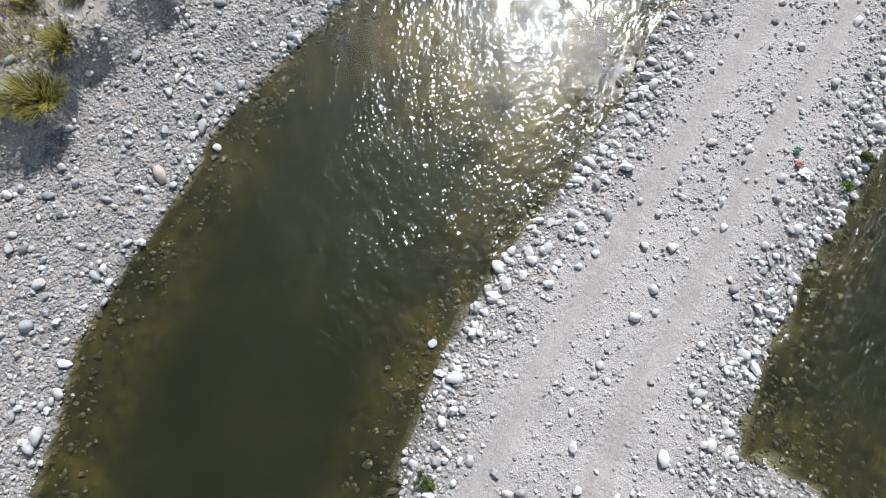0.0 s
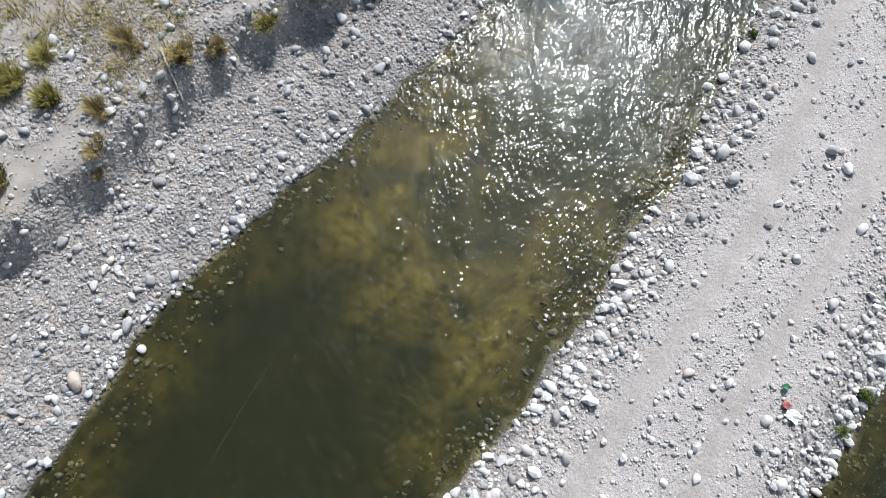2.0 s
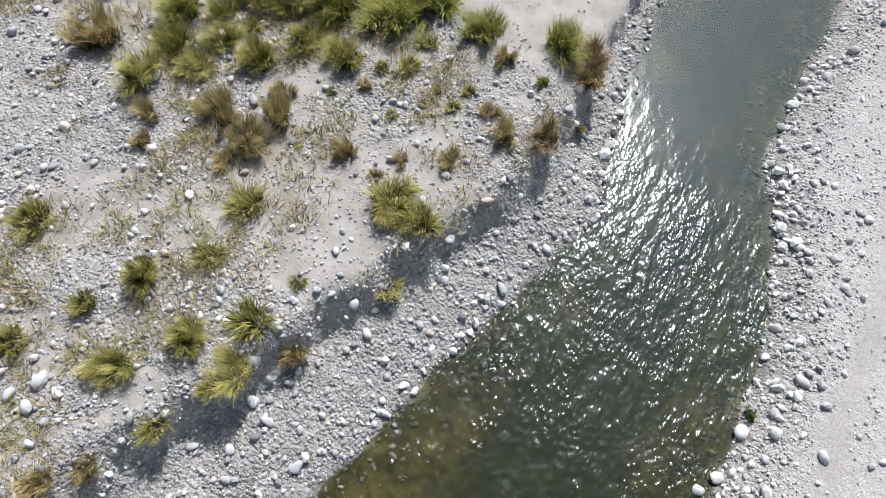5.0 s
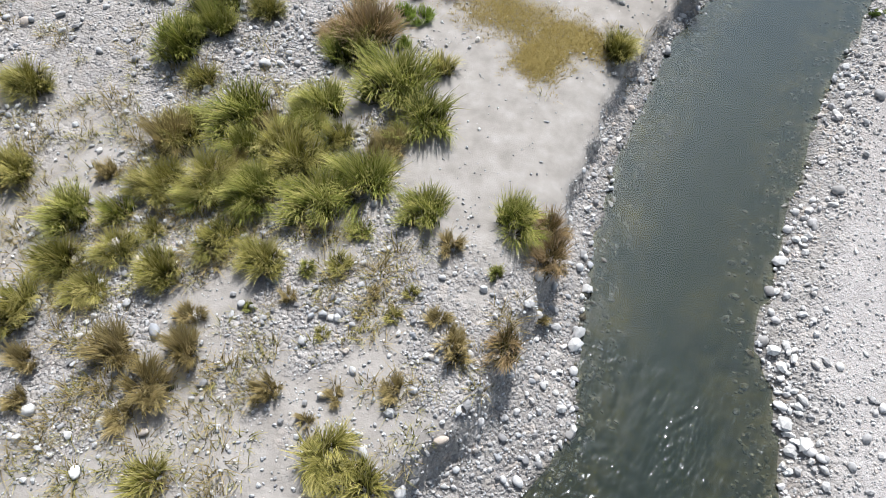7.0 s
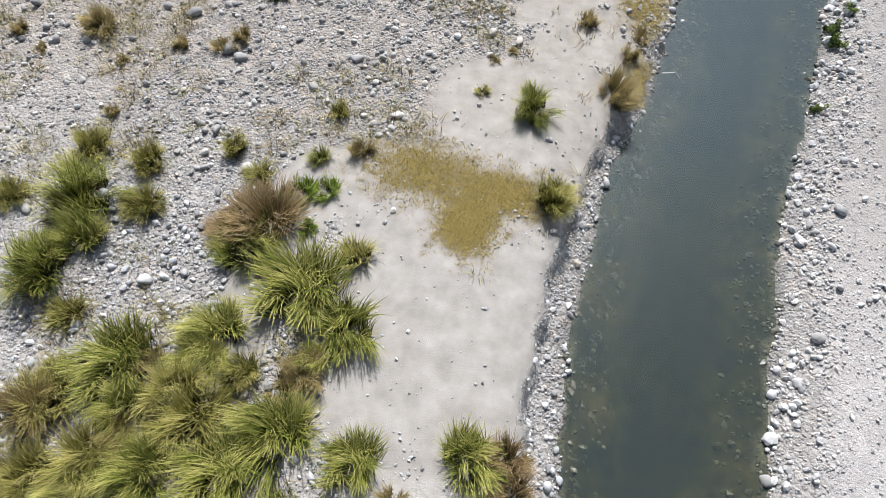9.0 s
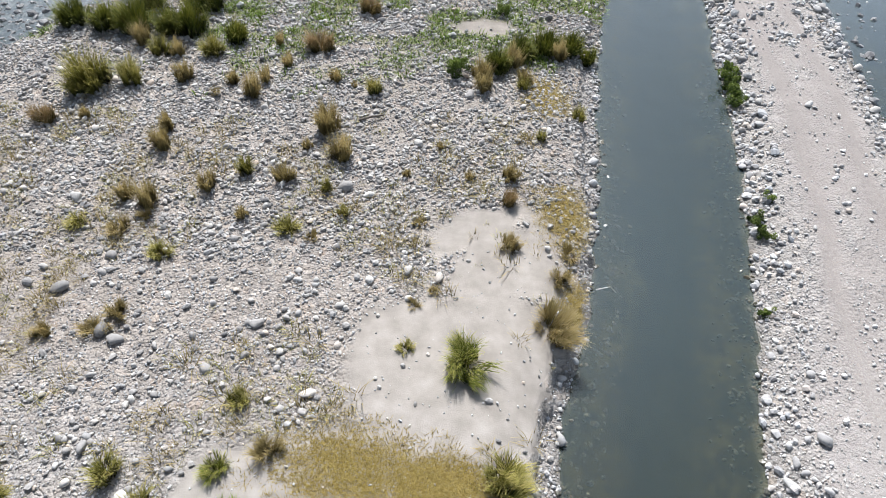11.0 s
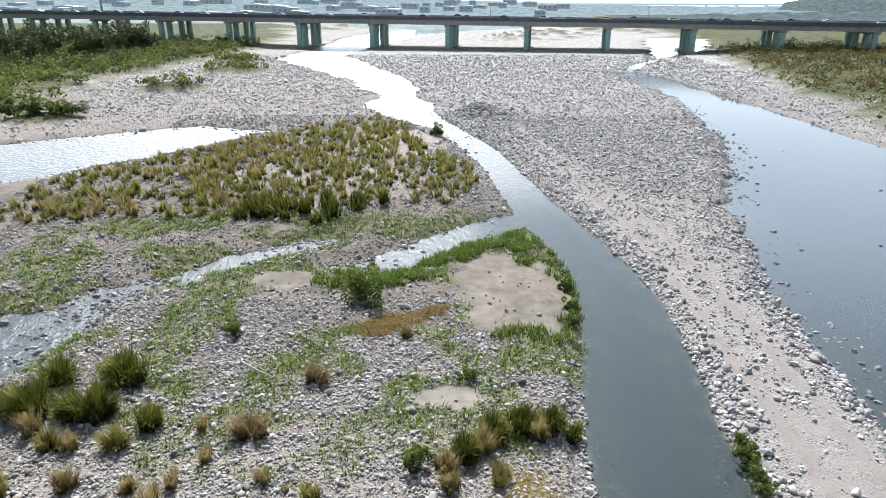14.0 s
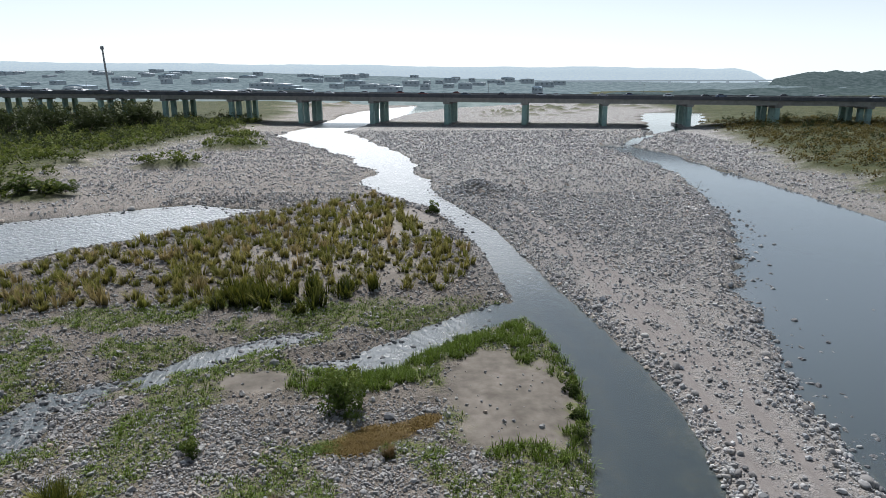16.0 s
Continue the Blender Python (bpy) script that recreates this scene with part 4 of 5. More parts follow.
ok = (full[0] < 0.05) & (full[0] > -1.7) & (rng.uniform(0, 1, len(x)) < smooth(1.2 + full[0] / 1.4))
s = sizes_of(int(ok.sum()), rng, 0.17, 0.4, 0.42)
heap("submerged_cobbles", np.stack([x, y, z], 1)[ok], s, 1, WET_STONE, "olive weed-covered cobbles under shallow water", rng, -0.02)
x, y, z, full = scattered(34000, -90, 52, 20, 130, rng)
ok = (full[0] < 0.1) & (full[0] > -3.0) & (rng.uniform(0, 1, len(x)) < smooth(1 + full[0] / 3.2)) & ((x > 15) | (x < 3))
s = sizes_of(int(ok.sum()), rng, 0.28, 0.4, 0.8)
heap("shallows_cobbles", np.stack([x, y, np.maximum(z, -0.12)], 1)[ok], s, 1, DAMP_STONE, "grey wet cobbles standing in the shallows", rng)

x, y, z, full = scattered(74000, -90, 92, 75, 260, rng)
ok = rng.uniform(0, 1, len(x)) < stony(full, x, y) * 0.95 * np.clip((290 - y) / 110, 0, 1) * np.clip((y - 70) / 40, 0, 1)
s = sizes_of(int(ok.sum()), rng, 0.33, 0.4, 1.0) * (1 + np.clip(y[ok] - 110, 0, 150) / 260)
heap("far_cobbles", np.stack([x, y, z], 1)[ok], s, 0, UPSTREAM_STONE, "grey cobbles of the far gravel bars", rng, 0.22, 1.15)
x, y, z, full = scattered(26000, -46, -6, 8, 52, rng)
ok = (full[0] < 0.1) & (rng.uniform(0, 1, len(x)) < 0.8 * smooth((fbm(x * 0.3, y * 0.3, 77, 3) - 0.34) / 0.15))
heap("creek_stones", np.stack([x, y, np.maximum(z, -0.1)], 1)[ok], sizes_of(int(ok.sum()), rng, 0.26, 0.4, 0.7), 1, DAMP_STONE, "dark wet stones in the shallow creek", rng)
x, y, z, full = scattered(5200, 20, 50, 18, 100, rng)
far = -full[0]
ok = (far > 0.3) & (rng.uniform(0, 1, len(x)) < 0.4 * np.exp(-far / 1.8) + 0.004)
s = sizes_of(int(ok.sum()), rng, 0.36, 0.4, 0.9)
heap("standing_stones_in_water", np.stack([x, y, -0.12 - 0 * x], 1)[ok], s, 1, DAMP_STONE, "dark grey stones standing out of the shallow water", rng)

x, y, z, full = scattered(60000, -12, 26, -60, 62, rng)
ok = (full[0] > 0.02) & (full[0] < 1.7) & (rng.uniform(0, 1, len(x)) < np.where(full[1], 0.28, 1.0) * smooth(1.15 - full[0] / 1.5) * smooth((fbm(x * 0.45, y * 0.45, 15, 3) - 0.25) / 0.2)) & ~(full[1] & (y > -16)) & ~((x > 13.6) & (np.abs(y + 49.2) < 1.1))
for name, sel, material in (("shore_cobbles", ok & (y < -6), PALE_STONE), ("upper_shore_cobbles", ok & (y >= -6), STONE)):
    heap(name, np.stack([x, y, z], 1)[sel], sizes_of(int(sel.sum()), rng, 0.22, 0.42, 0.6), 1, material, "washed cobbles crowding the water's edge", rng)

STONES = [mesh_of("stone", *template(2, s), True) for s in range(8)]
GREY_STONES = [me.copy() for me in STONES]
for me in STONES:
    me.materials.append(PALE_STONE)
for me in GREY_STONES:
    me.materials.append(OLD_STONE)


def boulder(x, y, size, name="boulder", parent=None, r=random.Random(5)):
    ob = new(name, (STONES if y < -24 else GREY_STONES)[r.randrange(8)])
    size *= 0.7
    ob.matrix_basis = pose(x, y, ground_z(x, y) + 0.2 * size, r.uniform(-15, 15), r.uniform(-15, 15), r.uniform(0, 360)) @ Matrix.Diagonal((size * r.uniform(1.05, 1.3), size * r.uniform(0.85, 1.0), size * r.uniform(0.6, 0.8), 1))
    if parent:
        ob.parent = parent
    return ob


BOULDERS_SOUTH = [(4.8, -45.8, 0.7), (9.2, -45.8, 0.62), (9.5, -44.7, 0.55), (5.0, -46.8, 0.6), (4.9, -47.3, 0.42), (3.8, -48.8, 0.46), (12.7, -45.5, 0.68), (11.2, -49.4, 0.65), (6.3, -41.1, 0.7),
                  (6.9, -35.4, 0.55), (8.7, -47.6, 0.45), (11, -41.8, 0.45), (10.2, -42.3, 0.42), (12.4, -41.9, 0.48), (-9.4, -48.3, 0.56), (-5.5, -45.5, 0.5), (-10.4, -49.8, 0.58), (11.7, -47.2, 0.5),
                  (4.7, -49.9, 0.5), (12.4, -48.5, 0.65), (12.9, -47.9, 0.6), (6.1, -51.6, 0.45), (13.5, -32.1, 0.6), (-7.7, -44.5, 0.5), (7.4, -37.5, 0.55), (5.5, -44.2, 0.45), (-10, -47, 0.53)]
BOULDERS_MIDDLE = [(8.1, -26.5, 0.75), (8.9, -26.2, 0.65), (7.8, -28.1, 0.65), (7.4, -28.7, 0.6), (8.6, -29.5, 0.56), (12.5, -30.2, 0.58), (-8.5, -38.3, 0.48), (-5.4, -33.8, 0.54), (-5.6, -32.3, 0.66),
                   (-14.3, -35.6, 0.64), (-13.4, -34.9, 0.63), (-13.3, -35.6, 0.53), (-12.9, -38.2, 0.65), (-7.2, -33.8, 0.47), (10.3, -26.3, 0.6), (8.6, -31.3, 0.8), (-4, -36.7, 0.45), (1.5, -21.5, 0.5),
                   (6.6, -16.3, 0.6), (6.6, -14.3, 0.62), (1.1, -4.2, 0.5), (8.1, -5.5, 0.65), (8.3, -9.5, 0.7), (-10.8, -26.4, 0.65), (-12.9, -26.8, 0.6), (-14.8, -24.2, 0.72), (-10.7, -27.7, 0.5)]
BOULDERS_NORTH = [(2.3, -0.2, 0.4), (1, 3.4, 0.5), (21.3, 34, 1.3), (20.1, 26.4, 1.25), (19.1, 15.3, 0.8), (-7.6, 6.6, 0.95), (-14.9, -1.6, 0.9), (-6.6, -1.8, 0.45), (-17.3, 0.2, 0.95), (-14.3, -2, 0.75),
                  (22.3, 41.4, 1.1), (32, 53.4, 1.4), (35.8, 81.3, 1.6), (-16.6, 147.2, 1.1), (-5, 97.6, 2.2), (-51, 99.4, 1.9), (15.1, 39.5, 1.0), (14.6, 45.1, 0.95)]
for bx, by, bs in BOULDERS_SOUTH + BOULDERS_MIDDLE + BOULDERS_NORTH:
    tagged(boulder(bx, by, bs), "pale grey rounded boulder lying among river cobbles", "boulder", "boulders on the river banks")
heap_r = np.random.default_rng(19)
hx, hy = heap_r.normal(5, 3.2, 900), heap_r.normal(114, 2.6, 900)
hz = height(hx, hy) + heap_r.uniform(0, 1.4, 900) * np.exp(-((hx - 5) / 4) ** 2 - ((hy - 114) / 3.4) ** 2)
heap("gravel_heap", np.stack([hx, hy, hz], 1), sizes_of(900, heap_r, 0.5, 0.35, 1.1), 1, STONE, "dark heap of dug stones on the gravel bar", heap_r)
r_b = random.Random(3)
for q in range(60):
    by = r_b.uniform(12, 62)
    tagged(boulder(float(over(EAST, by)) + r_b.uniform(0.3, 1.8), by, r_b.uniform(0.4, 0.8)), "pale grey boulder on the steep edge of the gravel bar", "boulder", "boulders along the gravel bar")
for q in range(26):
    by = r_b.uniform(14, 50)
    tagged(boulder(float(over(BAR_EAST, by)) - r_b.uniform(0.1, 1.5), by, r_b.uniform(0.4, 0.9)), "grey boulder at the gravel bar's outer edge", "boulder", "boulders along the gravel bar")
r300 = np.random.default_rng(12)
x, y, z, full = scattered(1500, 3.5, 15.5, -53, -34, r300)
ok = np.where((r300.uniform(0, 1, len(x)) < stony(full, x, y)) & (full[0] > 0.1))[0][:290]
for q in ok:
    boulder(float(x[q]), float(y[q]), float(np.clip(np.exp(r300.normal(math.log(0.24), 0.25)), 0.16, 0.45)), "stone", ground)

# ---- grass ----


def blades(n, width, tall, r, spread=0.5, droop=0.45, thick=0.02, root=0.25, segs=2):
    """A fountain of grass blades: width across, tall, rooted in a disc; returns verts, faces and the way along each blade."""
    a = r.uniform(0, 2 * np.pi, n)
    base = np.sqrt(r.uniform(0, 1, n)) * width * root
    out = a + r.normal(0, 0.9, n)
    lean = np.abs(r.normal(0.5, 0.3, n)) * spread * width
    high = tall * r.uniform(0.5, 1.05, n)
    side = np.stack([-np.sin(out), np.cos(out), 0 * out], 1)
    s = np.linspace(0, 1, segs + 1)
    rows = []
    for q in s:
        c = np.stack([np.cos(a) * base + np.cos(out) * lean * q**1.6, np.sin(a) * base + np.sin(out) * lean * q**1.6, high * (q - droop * q**2.6 * np.clip(lean / (spread * width + 1e-6), 0, 1.2))], 1)
        w = thick * (1 - 0.85 * q**1.5) * r.uniform(0.9, 1.1)
        rows += [c - side * w, c + side * w]
    v = np.stack(rows, 1)
    k = 2 * (segs + 1)
    f = np.array([[2 * q, 2 * q + 1, 2 * q + 3, 2 * q + 2] for q in range(segs)])
    faces = (f[None] + (np.arange(n) * k)[:, None, None]).reshape(-1, 4)
    return v.reshape(-1, 3), faces, np.tile(np.repeat(s, 2), n)


def tussock_mesh(name, n, seed, tall=0.62, locks=26, root=0.3, tilt=0.35, bend=1.0, wind=0.25, thick=0.006, segs=3):
    """A tussock about one metre wide: a mop of locks that rise close together, arch over, each its own way, and hang down round the rim."""
    r = np.random.default_rng(seed)
    k = r.integers(0, locks, n)
    la, lb = r.uniform(0, 2 * np.pi, locks), np.sqrt(r.uniform(0, 1, locks))
    lway = la + r.normal(0, 0.9, locks)
    lt, ll = tilt * (0.2 + 0.9 * lb) * r.uniform(0.5, 1.3, locks), r.uniform(0.7, 1.15, locks) * (1 - 0.22 * lb**2)
    bx = root * lb[k] * np.cos(la[k]) + r.normal(0, root * 0.16, n)
    by = root * lb[k] * np.sin(la[k]) + r.normal(0, root * 0.16, n)
    way = lway[k] + r.normal(0, 0.33, n)
    dx, dy = np.cos(way) * (0.35 + lb[k]) + wind * r.uniform(0.6, 1.4, n), np.sin(way) * (0.35 + lb[k])
    long = np.hypot(dx, dy) + 1e-6
    dx, dy = dx / long, dy / long
    start, turn_by = np.abs(lt[k] + r.normal(0, 0.12, n)), bend * r.uniform(0.4, 1.5, n) * (0.55 + 0.6 * lb[k])
    length = tall * ll[k] * np.sqrt(r.uniform(0.25, 1.0, n))
    c = np.stack([bx, by, 0 * bx], 1)
    side = np.stack([-dy, dx, 0.25 * r.normal(0, 1, n)], 1)
    rows = []
    for q in range(segs + 1):
        w = thick * (1.0, 0.9, 0.6, 0.12)[q if segs == 3 else (0, 1, 3)[q]] * r.uniform(0.8, 1.25, n)[:, None]
        rows += [c - side * w, c + side * w]
        lean = start + turn_by * ((q + 0.5) / segs) ** 1.5
        c = c + (np.stack([dx * np.sin(lean), dy * np.sin(lean), np.cos(lean)], 1) * (length / segs)[:, None])
        c[:, 2] = np.maximum(c[:, 2], 0.02)
    v = np.stack(rows, 1).reshape(-1, 3)
    f = np.array([[2 * q, 2 * q + 1, 2 * q + 3, 2 * q + 2] for q in range(segs)])
    faces = (f[None] + (np.arange(n) * 2 * (segs + 1))[:, None, None]).reshape(-1, 4)
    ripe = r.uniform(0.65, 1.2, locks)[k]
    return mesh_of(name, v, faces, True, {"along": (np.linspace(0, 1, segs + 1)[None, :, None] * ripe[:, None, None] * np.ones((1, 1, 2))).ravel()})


KINDS = {
    "straw": (STRAW, dict(locks=22), "straw-tipped olive green grass tussock on sandy river gravel"),
    "green": (GREEN, dict(tall=0.66, locks=30, bend=0.95, wind=0.55), "large arching green grass tussock on sandy ground"),
    "lime": (LIME, dict(tall=0.55, locks=22, bend=0.7, wind=0.1), "bright green leafy grass clump on sandy ground"),
    "tan": (TAN, dict(tall=0.68, locks=16, bend=0.8), "dry tan grass tuft among river cobbles"),
    "russet": (RUSSET, dict(tall=0.6, locks=26, bend=0.9), "russet brown dry grass tussock"),
    "dark": (DARK, dict(tall=0.66, locks=40, root=0.33, bend=1.1, wind=0.08), "dense dark green grass tussock beside the shallow creek"),
}
# wide ones have more blades, finer for their size
GRADES = ((0.75, 260, 0.012), (1.45, 520, 0.0085), (9.0, 1150, 0.0060))
TUFTS = {}
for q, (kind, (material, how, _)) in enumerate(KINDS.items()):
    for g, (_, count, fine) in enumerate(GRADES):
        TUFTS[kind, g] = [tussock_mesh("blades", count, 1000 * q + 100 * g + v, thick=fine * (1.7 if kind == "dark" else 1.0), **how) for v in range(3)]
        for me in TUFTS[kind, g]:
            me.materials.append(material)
# added inside every tussock: dark opaque leaves that stand for its shaded core
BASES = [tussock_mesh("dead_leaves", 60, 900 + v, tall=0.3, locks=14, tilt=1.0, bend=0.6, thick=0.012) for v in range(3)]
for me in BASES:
    me.materials.append(DARK_CORE)
tr = random.Random(9)
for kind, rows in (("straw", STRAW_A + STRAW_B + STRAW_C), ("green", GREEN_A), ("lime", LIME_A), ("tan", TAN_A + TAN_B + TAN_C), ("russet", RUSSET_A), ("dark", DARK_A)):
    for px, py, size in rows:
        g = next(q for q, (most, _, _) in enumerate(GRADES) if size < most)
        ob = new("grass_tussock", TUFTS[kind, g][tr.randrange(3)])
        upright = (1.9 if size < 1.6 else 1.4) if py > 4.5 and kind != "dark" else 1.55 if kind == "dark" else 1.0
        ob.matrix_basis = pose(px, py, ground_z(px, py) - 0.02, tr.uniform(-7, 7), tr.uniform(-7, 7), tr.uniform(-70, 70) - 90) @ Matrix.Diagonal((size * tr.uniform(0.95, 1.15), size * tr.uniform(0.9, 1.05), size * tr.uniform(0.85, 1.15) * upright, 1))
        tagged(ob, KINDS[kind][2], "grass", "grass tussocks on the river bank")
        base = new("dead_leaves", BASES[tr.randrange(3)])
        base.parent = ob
        tagged(base, "brown dead leaves added as the tussock's dark core")


def meadow(name, places, sizes, material, label, n=40, seed=1, **how):
    """Many small tufts in one mesh."""
    r = np.random.default_rng(seed)
    vs, fs, ss, start = [], [], [], 0
    for (px, py, pz), size in zip(places, sizes):
        v, f, s = blades(n, 1.0, r=r, **how)
        vs.append(v * (size, size, size * r.uniform(0.8, 1.1)) + (px, py, pz))
        fs.append(f + start)
        ss.append(s)
        start += len(v)
    return thing(name, mesh_of(name, np.concatenate(vs), np.concatenate(fs), True, {"along": np.concatenate(ss)}), material, label, "grass", kind="stuff")


def in_polygon(x, y, poly):
    hit = np.zeros(len(x), bool)
    for (ax, ay), (bx, by) in zip(poly, poly[1:] + poly[:1]):
        cross = ((ay > y) != (by > y)) & (x < (bx - ax) * (y - ay) / (by - ay + 1e-9) + ax)
        hit ^= cross
    return hit


FIELD = [(-47, 50), (-46, 66.6), (-34.4, 83), (-21.7, 101), (-15.3, 109), (-9, 103.5), (-4.6, 86), (1.9, 71), (2.1, 62), (-1.4, 56.5), (-8.9, 56.5), (-12, 50.4), (-14.7, 49), (-19, 50.5), (-29, 52), (-38, 50.7)]
gr = np.random.default_rng(31)
x, y = gr.uniform(-48, 4, 5200), gr.uniform(46, 110, 5200)
full = masks(x, y)
ok = in_polygon(x, y, FIELD) & (full[0] > 0.4) & (gr.uniform(0, 1, len(x)) < 0.25 + 0.75 * smooth((fbm(x * 0.16, y * 0.16, 61, 3) - 0.39) / 0.14))
pts = np.stack([x, y, height(x, y, full)], 1)[ok]
# each tussock keeps its own room
kept = []
for p in pts:
    if all((p[0] - q[0]) ** 2 + (p[1] - q[1]) ** 2 > 1.7 for q in kept):
        kept.append(p)
pts = np.array(kept)
size = gr.uniform(1.2, 2.1, len(pts))
pick = gr.uniform(0, 1, len(pts)) + 0.5 * (fbm(pts[:, 0] * 0.12, pts[:, 1] * 0.12, 67, 2) - 0.5)
south = (pts[:, 1] < 57) & (pts[:, 0] > -22) & (pts[:, 0] < -3)


def tussock_field(name, places, sizes, material, label, n, seed, tall):
    """Many mop-headed tussocks in one mesh."""
    r = np.random.default_rng(seed)
    vs, fs, ss, start = [], [], [], 0
    heads = [tussock_mesh("head", n, seed * 10 + q, tall=tall, locks=12, thick=0.024, bend=0.8, segs=2) for q in range(5)]
    shapes = []
    for me in heads:
        v, f, s = np.empty(3 * len(me.vertices)), np.empty(4 * len(me.polygons), int), np.empty(len(me.vertices))
        me.vertices.foreach_get("co", v)
        me.polygons.foreach_get("vertices", f)
        me.attributes["along"].data.foreach_get("value", s)
        shapes.append((v.reshape(-1, 3), f.reshape(-1, 4), s))
        bpy.data.meshes.remove(me)
    for p, wide in zip(places, sizes):
        v, f, s = shapes[r.integers(5)]
        a = r.uniform(0, 6.28)
        spin = np.array([[math.cos(a), -math.sin(a), 0], [math.sin(a), math.cos(a), 0], [0, 0, 1]])
        vs.append((v @ spin.T) * (wide, wide, wide * r.uniform(0.9, 1.35)) + p)
        fs.append(f + start)
        ss.append(s)
        start += len(v)
    return thing(name, mesh_of(name, np.concatenate(vs), np.concatenate(fs), True, {"along": np.concatenate(ss)}), material, label, "grass", kind="stuff")


for name, sel, material, label, n, seed, tall in (
        ("tussock_field", (pick < 0.5) & ~south, FIELD_STRAW, "olive and straw coloured tussock grass on the gravel island", 80, 2, 0.75),
        ("green_tussock_field", (pick >= 0.5) & (pick < 0.8) & ~south, FIELD_GREEN, "olive green tussock grass on the gravel island", 80, 12, 0.75),
        ("dry_tussock_field", (pick >= 0.8) & ~south, TAN, "dry tan tussock grass on the gravel island", 70, 3, 0.9),
        ("green_tussock_edge", south, DARK, "dark green tussock grass along the creek", 90, 4, 0.8)):
    tussock_field(name, pts[sel], size[sel] * (1.35 if name == "green_tussock_edge" else 1.0), material, label, n, seed, tall)

# low weeds between the stones
x, y, z, full = scattered(34000, -40, 12, 10, 57, gr)
thick = lush(x, y) * smooth((y - 26) / 2)
ok = (full[0] > 0.05) & (gr.uniform(0, 1, len(x)) < full[5] * 0.7) & (thick < 0.3) & (mat(x, y) > 0.2)
meadow("creekside_weeds", np.stack([x, y, z], 1)[ok], gr.uniform(0.3, 0.75, int(ok.sum())), WEED, "low green weeds between river stones", 10, 5, tall=0.6, spread=0.8, droop=0.5, thick=0.04, root=0.4, segs=2)
x, y, z, full = scattered(8000, -13, 10, 26, 50, gr)
ok = (full[0] > 0.02) & (gr.uniform(0, 1, len(x)) < lush(x, y) * np.where(x > 5.4, 0.3, 0.65))
meadow("lush_creek_grass", np.stack([x, y, z], 1)[ok], gr.uniform(0.35, 1.05, int(ok.sum())), WEED, "tall bright green grass along the creek's edge", 20, 15, tall=0.85, spread=0.6, droop=0.5, thick=0.03, root=0.35, segs=2)
x, y, z, full = scattered(16000, -26, 1, -46, 12, gr)
ok = (full[2] > 0.6) & (gr.uniform(0, 1, len(x)) < 0.8 * smooth((fbm(x * 0.35, y * 0.35, 71, 3) - np.where((y > -28) & (y < -14), 0.36, 0.43)) / 0.12) * np.where(full[3] > 0.7, np.where(y < -16, 0.6, 0.12), 1) * np.where(y < -16, 1, 0.4))
dry = ok & (gr.uniform(0, 1, len(x)) < 0.45)
ok &= ~dry
meadow("dry_terrace_weeds", np.stack([x, y, z], 1)[dry], gr.uniform(0.35, 1.0, int(dry.sum())), TAN, "sparse dry tan weeds on stony sand", 20, 16, tall=0.6, spread=0.8, droop=0.35, thick=0.016, root=0.4, segs=2)
meadow("terrace_weeds", np.stack([x, y, z], 1)[ok], gr.uniform(0.25, 0.75, int(ok.sum())), STRAW, "sparse short olive weeds on stony sand", 16, 6, tall=0.5, spread=0.8, droop=0.4, thick=0.017, root=0.4, segs=2)

# creeping mats
MATS = [(-5.6, -6.2, 2.6, 1.5), (-2.6, -6.6, 1.8, 1.0), (-3.6, -8.2, 1.0, 1.2), (1.9, 5.4, 1.3, 2.2), (1.6, 14.2, 1.2, 1.8), (2.1, 0.4, 0.8, 1.6)]
mx = np.concatenate([gr.normal(cx, rx * 0.46, 700) for cx, cy, rx, ry in MATS])
my = np.concatenate([gr.normal(cy, ry * 0.46, 700) for cx, cy, rx, ry in MATS])
ox, oy = gr.uniform(-9.5, -0.5, 9000), gr.uniform(27.5, 34, 9000)
keep = mat(ox, oy) < 0
ox, oy = ox[keep], oy[keep]
green_end = ox + gr.normal(0, 0.5, len(ox)) < -7.3
for sel, material, label in ((~green_end, RUSSET_MAT, "orange brown mat of creeping grass"), (green_end, WEED, "green end of the creeping grass mat")):
    meadow("creeping_mat", np.stack([ox, oy, height(ox, oy)], 1)[sel], gr.uniform(0.25, 0.5, int(sel.sum())), material, label, 8, 18, tall=0.4, spread=0.9, droop=0.5, thick=0.045, root=0.5, segs=1)
full = masks(mx, my)
ok = full[0] > 0.5
meadow("creeping_grass_mat", np.stack([mx, my, height(mx, my, full)], 1)[ok], gr.uniform(0.25, 0.5, int(ok.sum())), MAT, "ochre yellow mat of creeping dry grass", 13, 8, tall=0.33, spread=0.8, droop=0.5, thick=0.02, root=0.6, segs=1)

# ---- bushes and trees ----


def leaves(n, r, size, shape):
    """Leaf clusters: small bent quads spread through a lumpy crown; shape(k) gives k places."""
    c = shape(n)
    a, b = r.normal(0, 1, (n, 3)), r.normal(0, 1, (n, 3))
    a /= np.linalg.norm(a, axis=1)[:, None]
    b -= a * (a * b).sum(1)[:, None]
    b /= np.linalg.norm(b, axis=1)[:, None]
    s = size * r.uniform(0.6, 1.3, n)[:, None]
    v = np.stack([c - a * s, c - b * s * 0.45, c + a * s, c + b * s * 0.45], 1).reshape(-1, 3)
    return v, np.arange(4 * n).reshape(-1, 4)


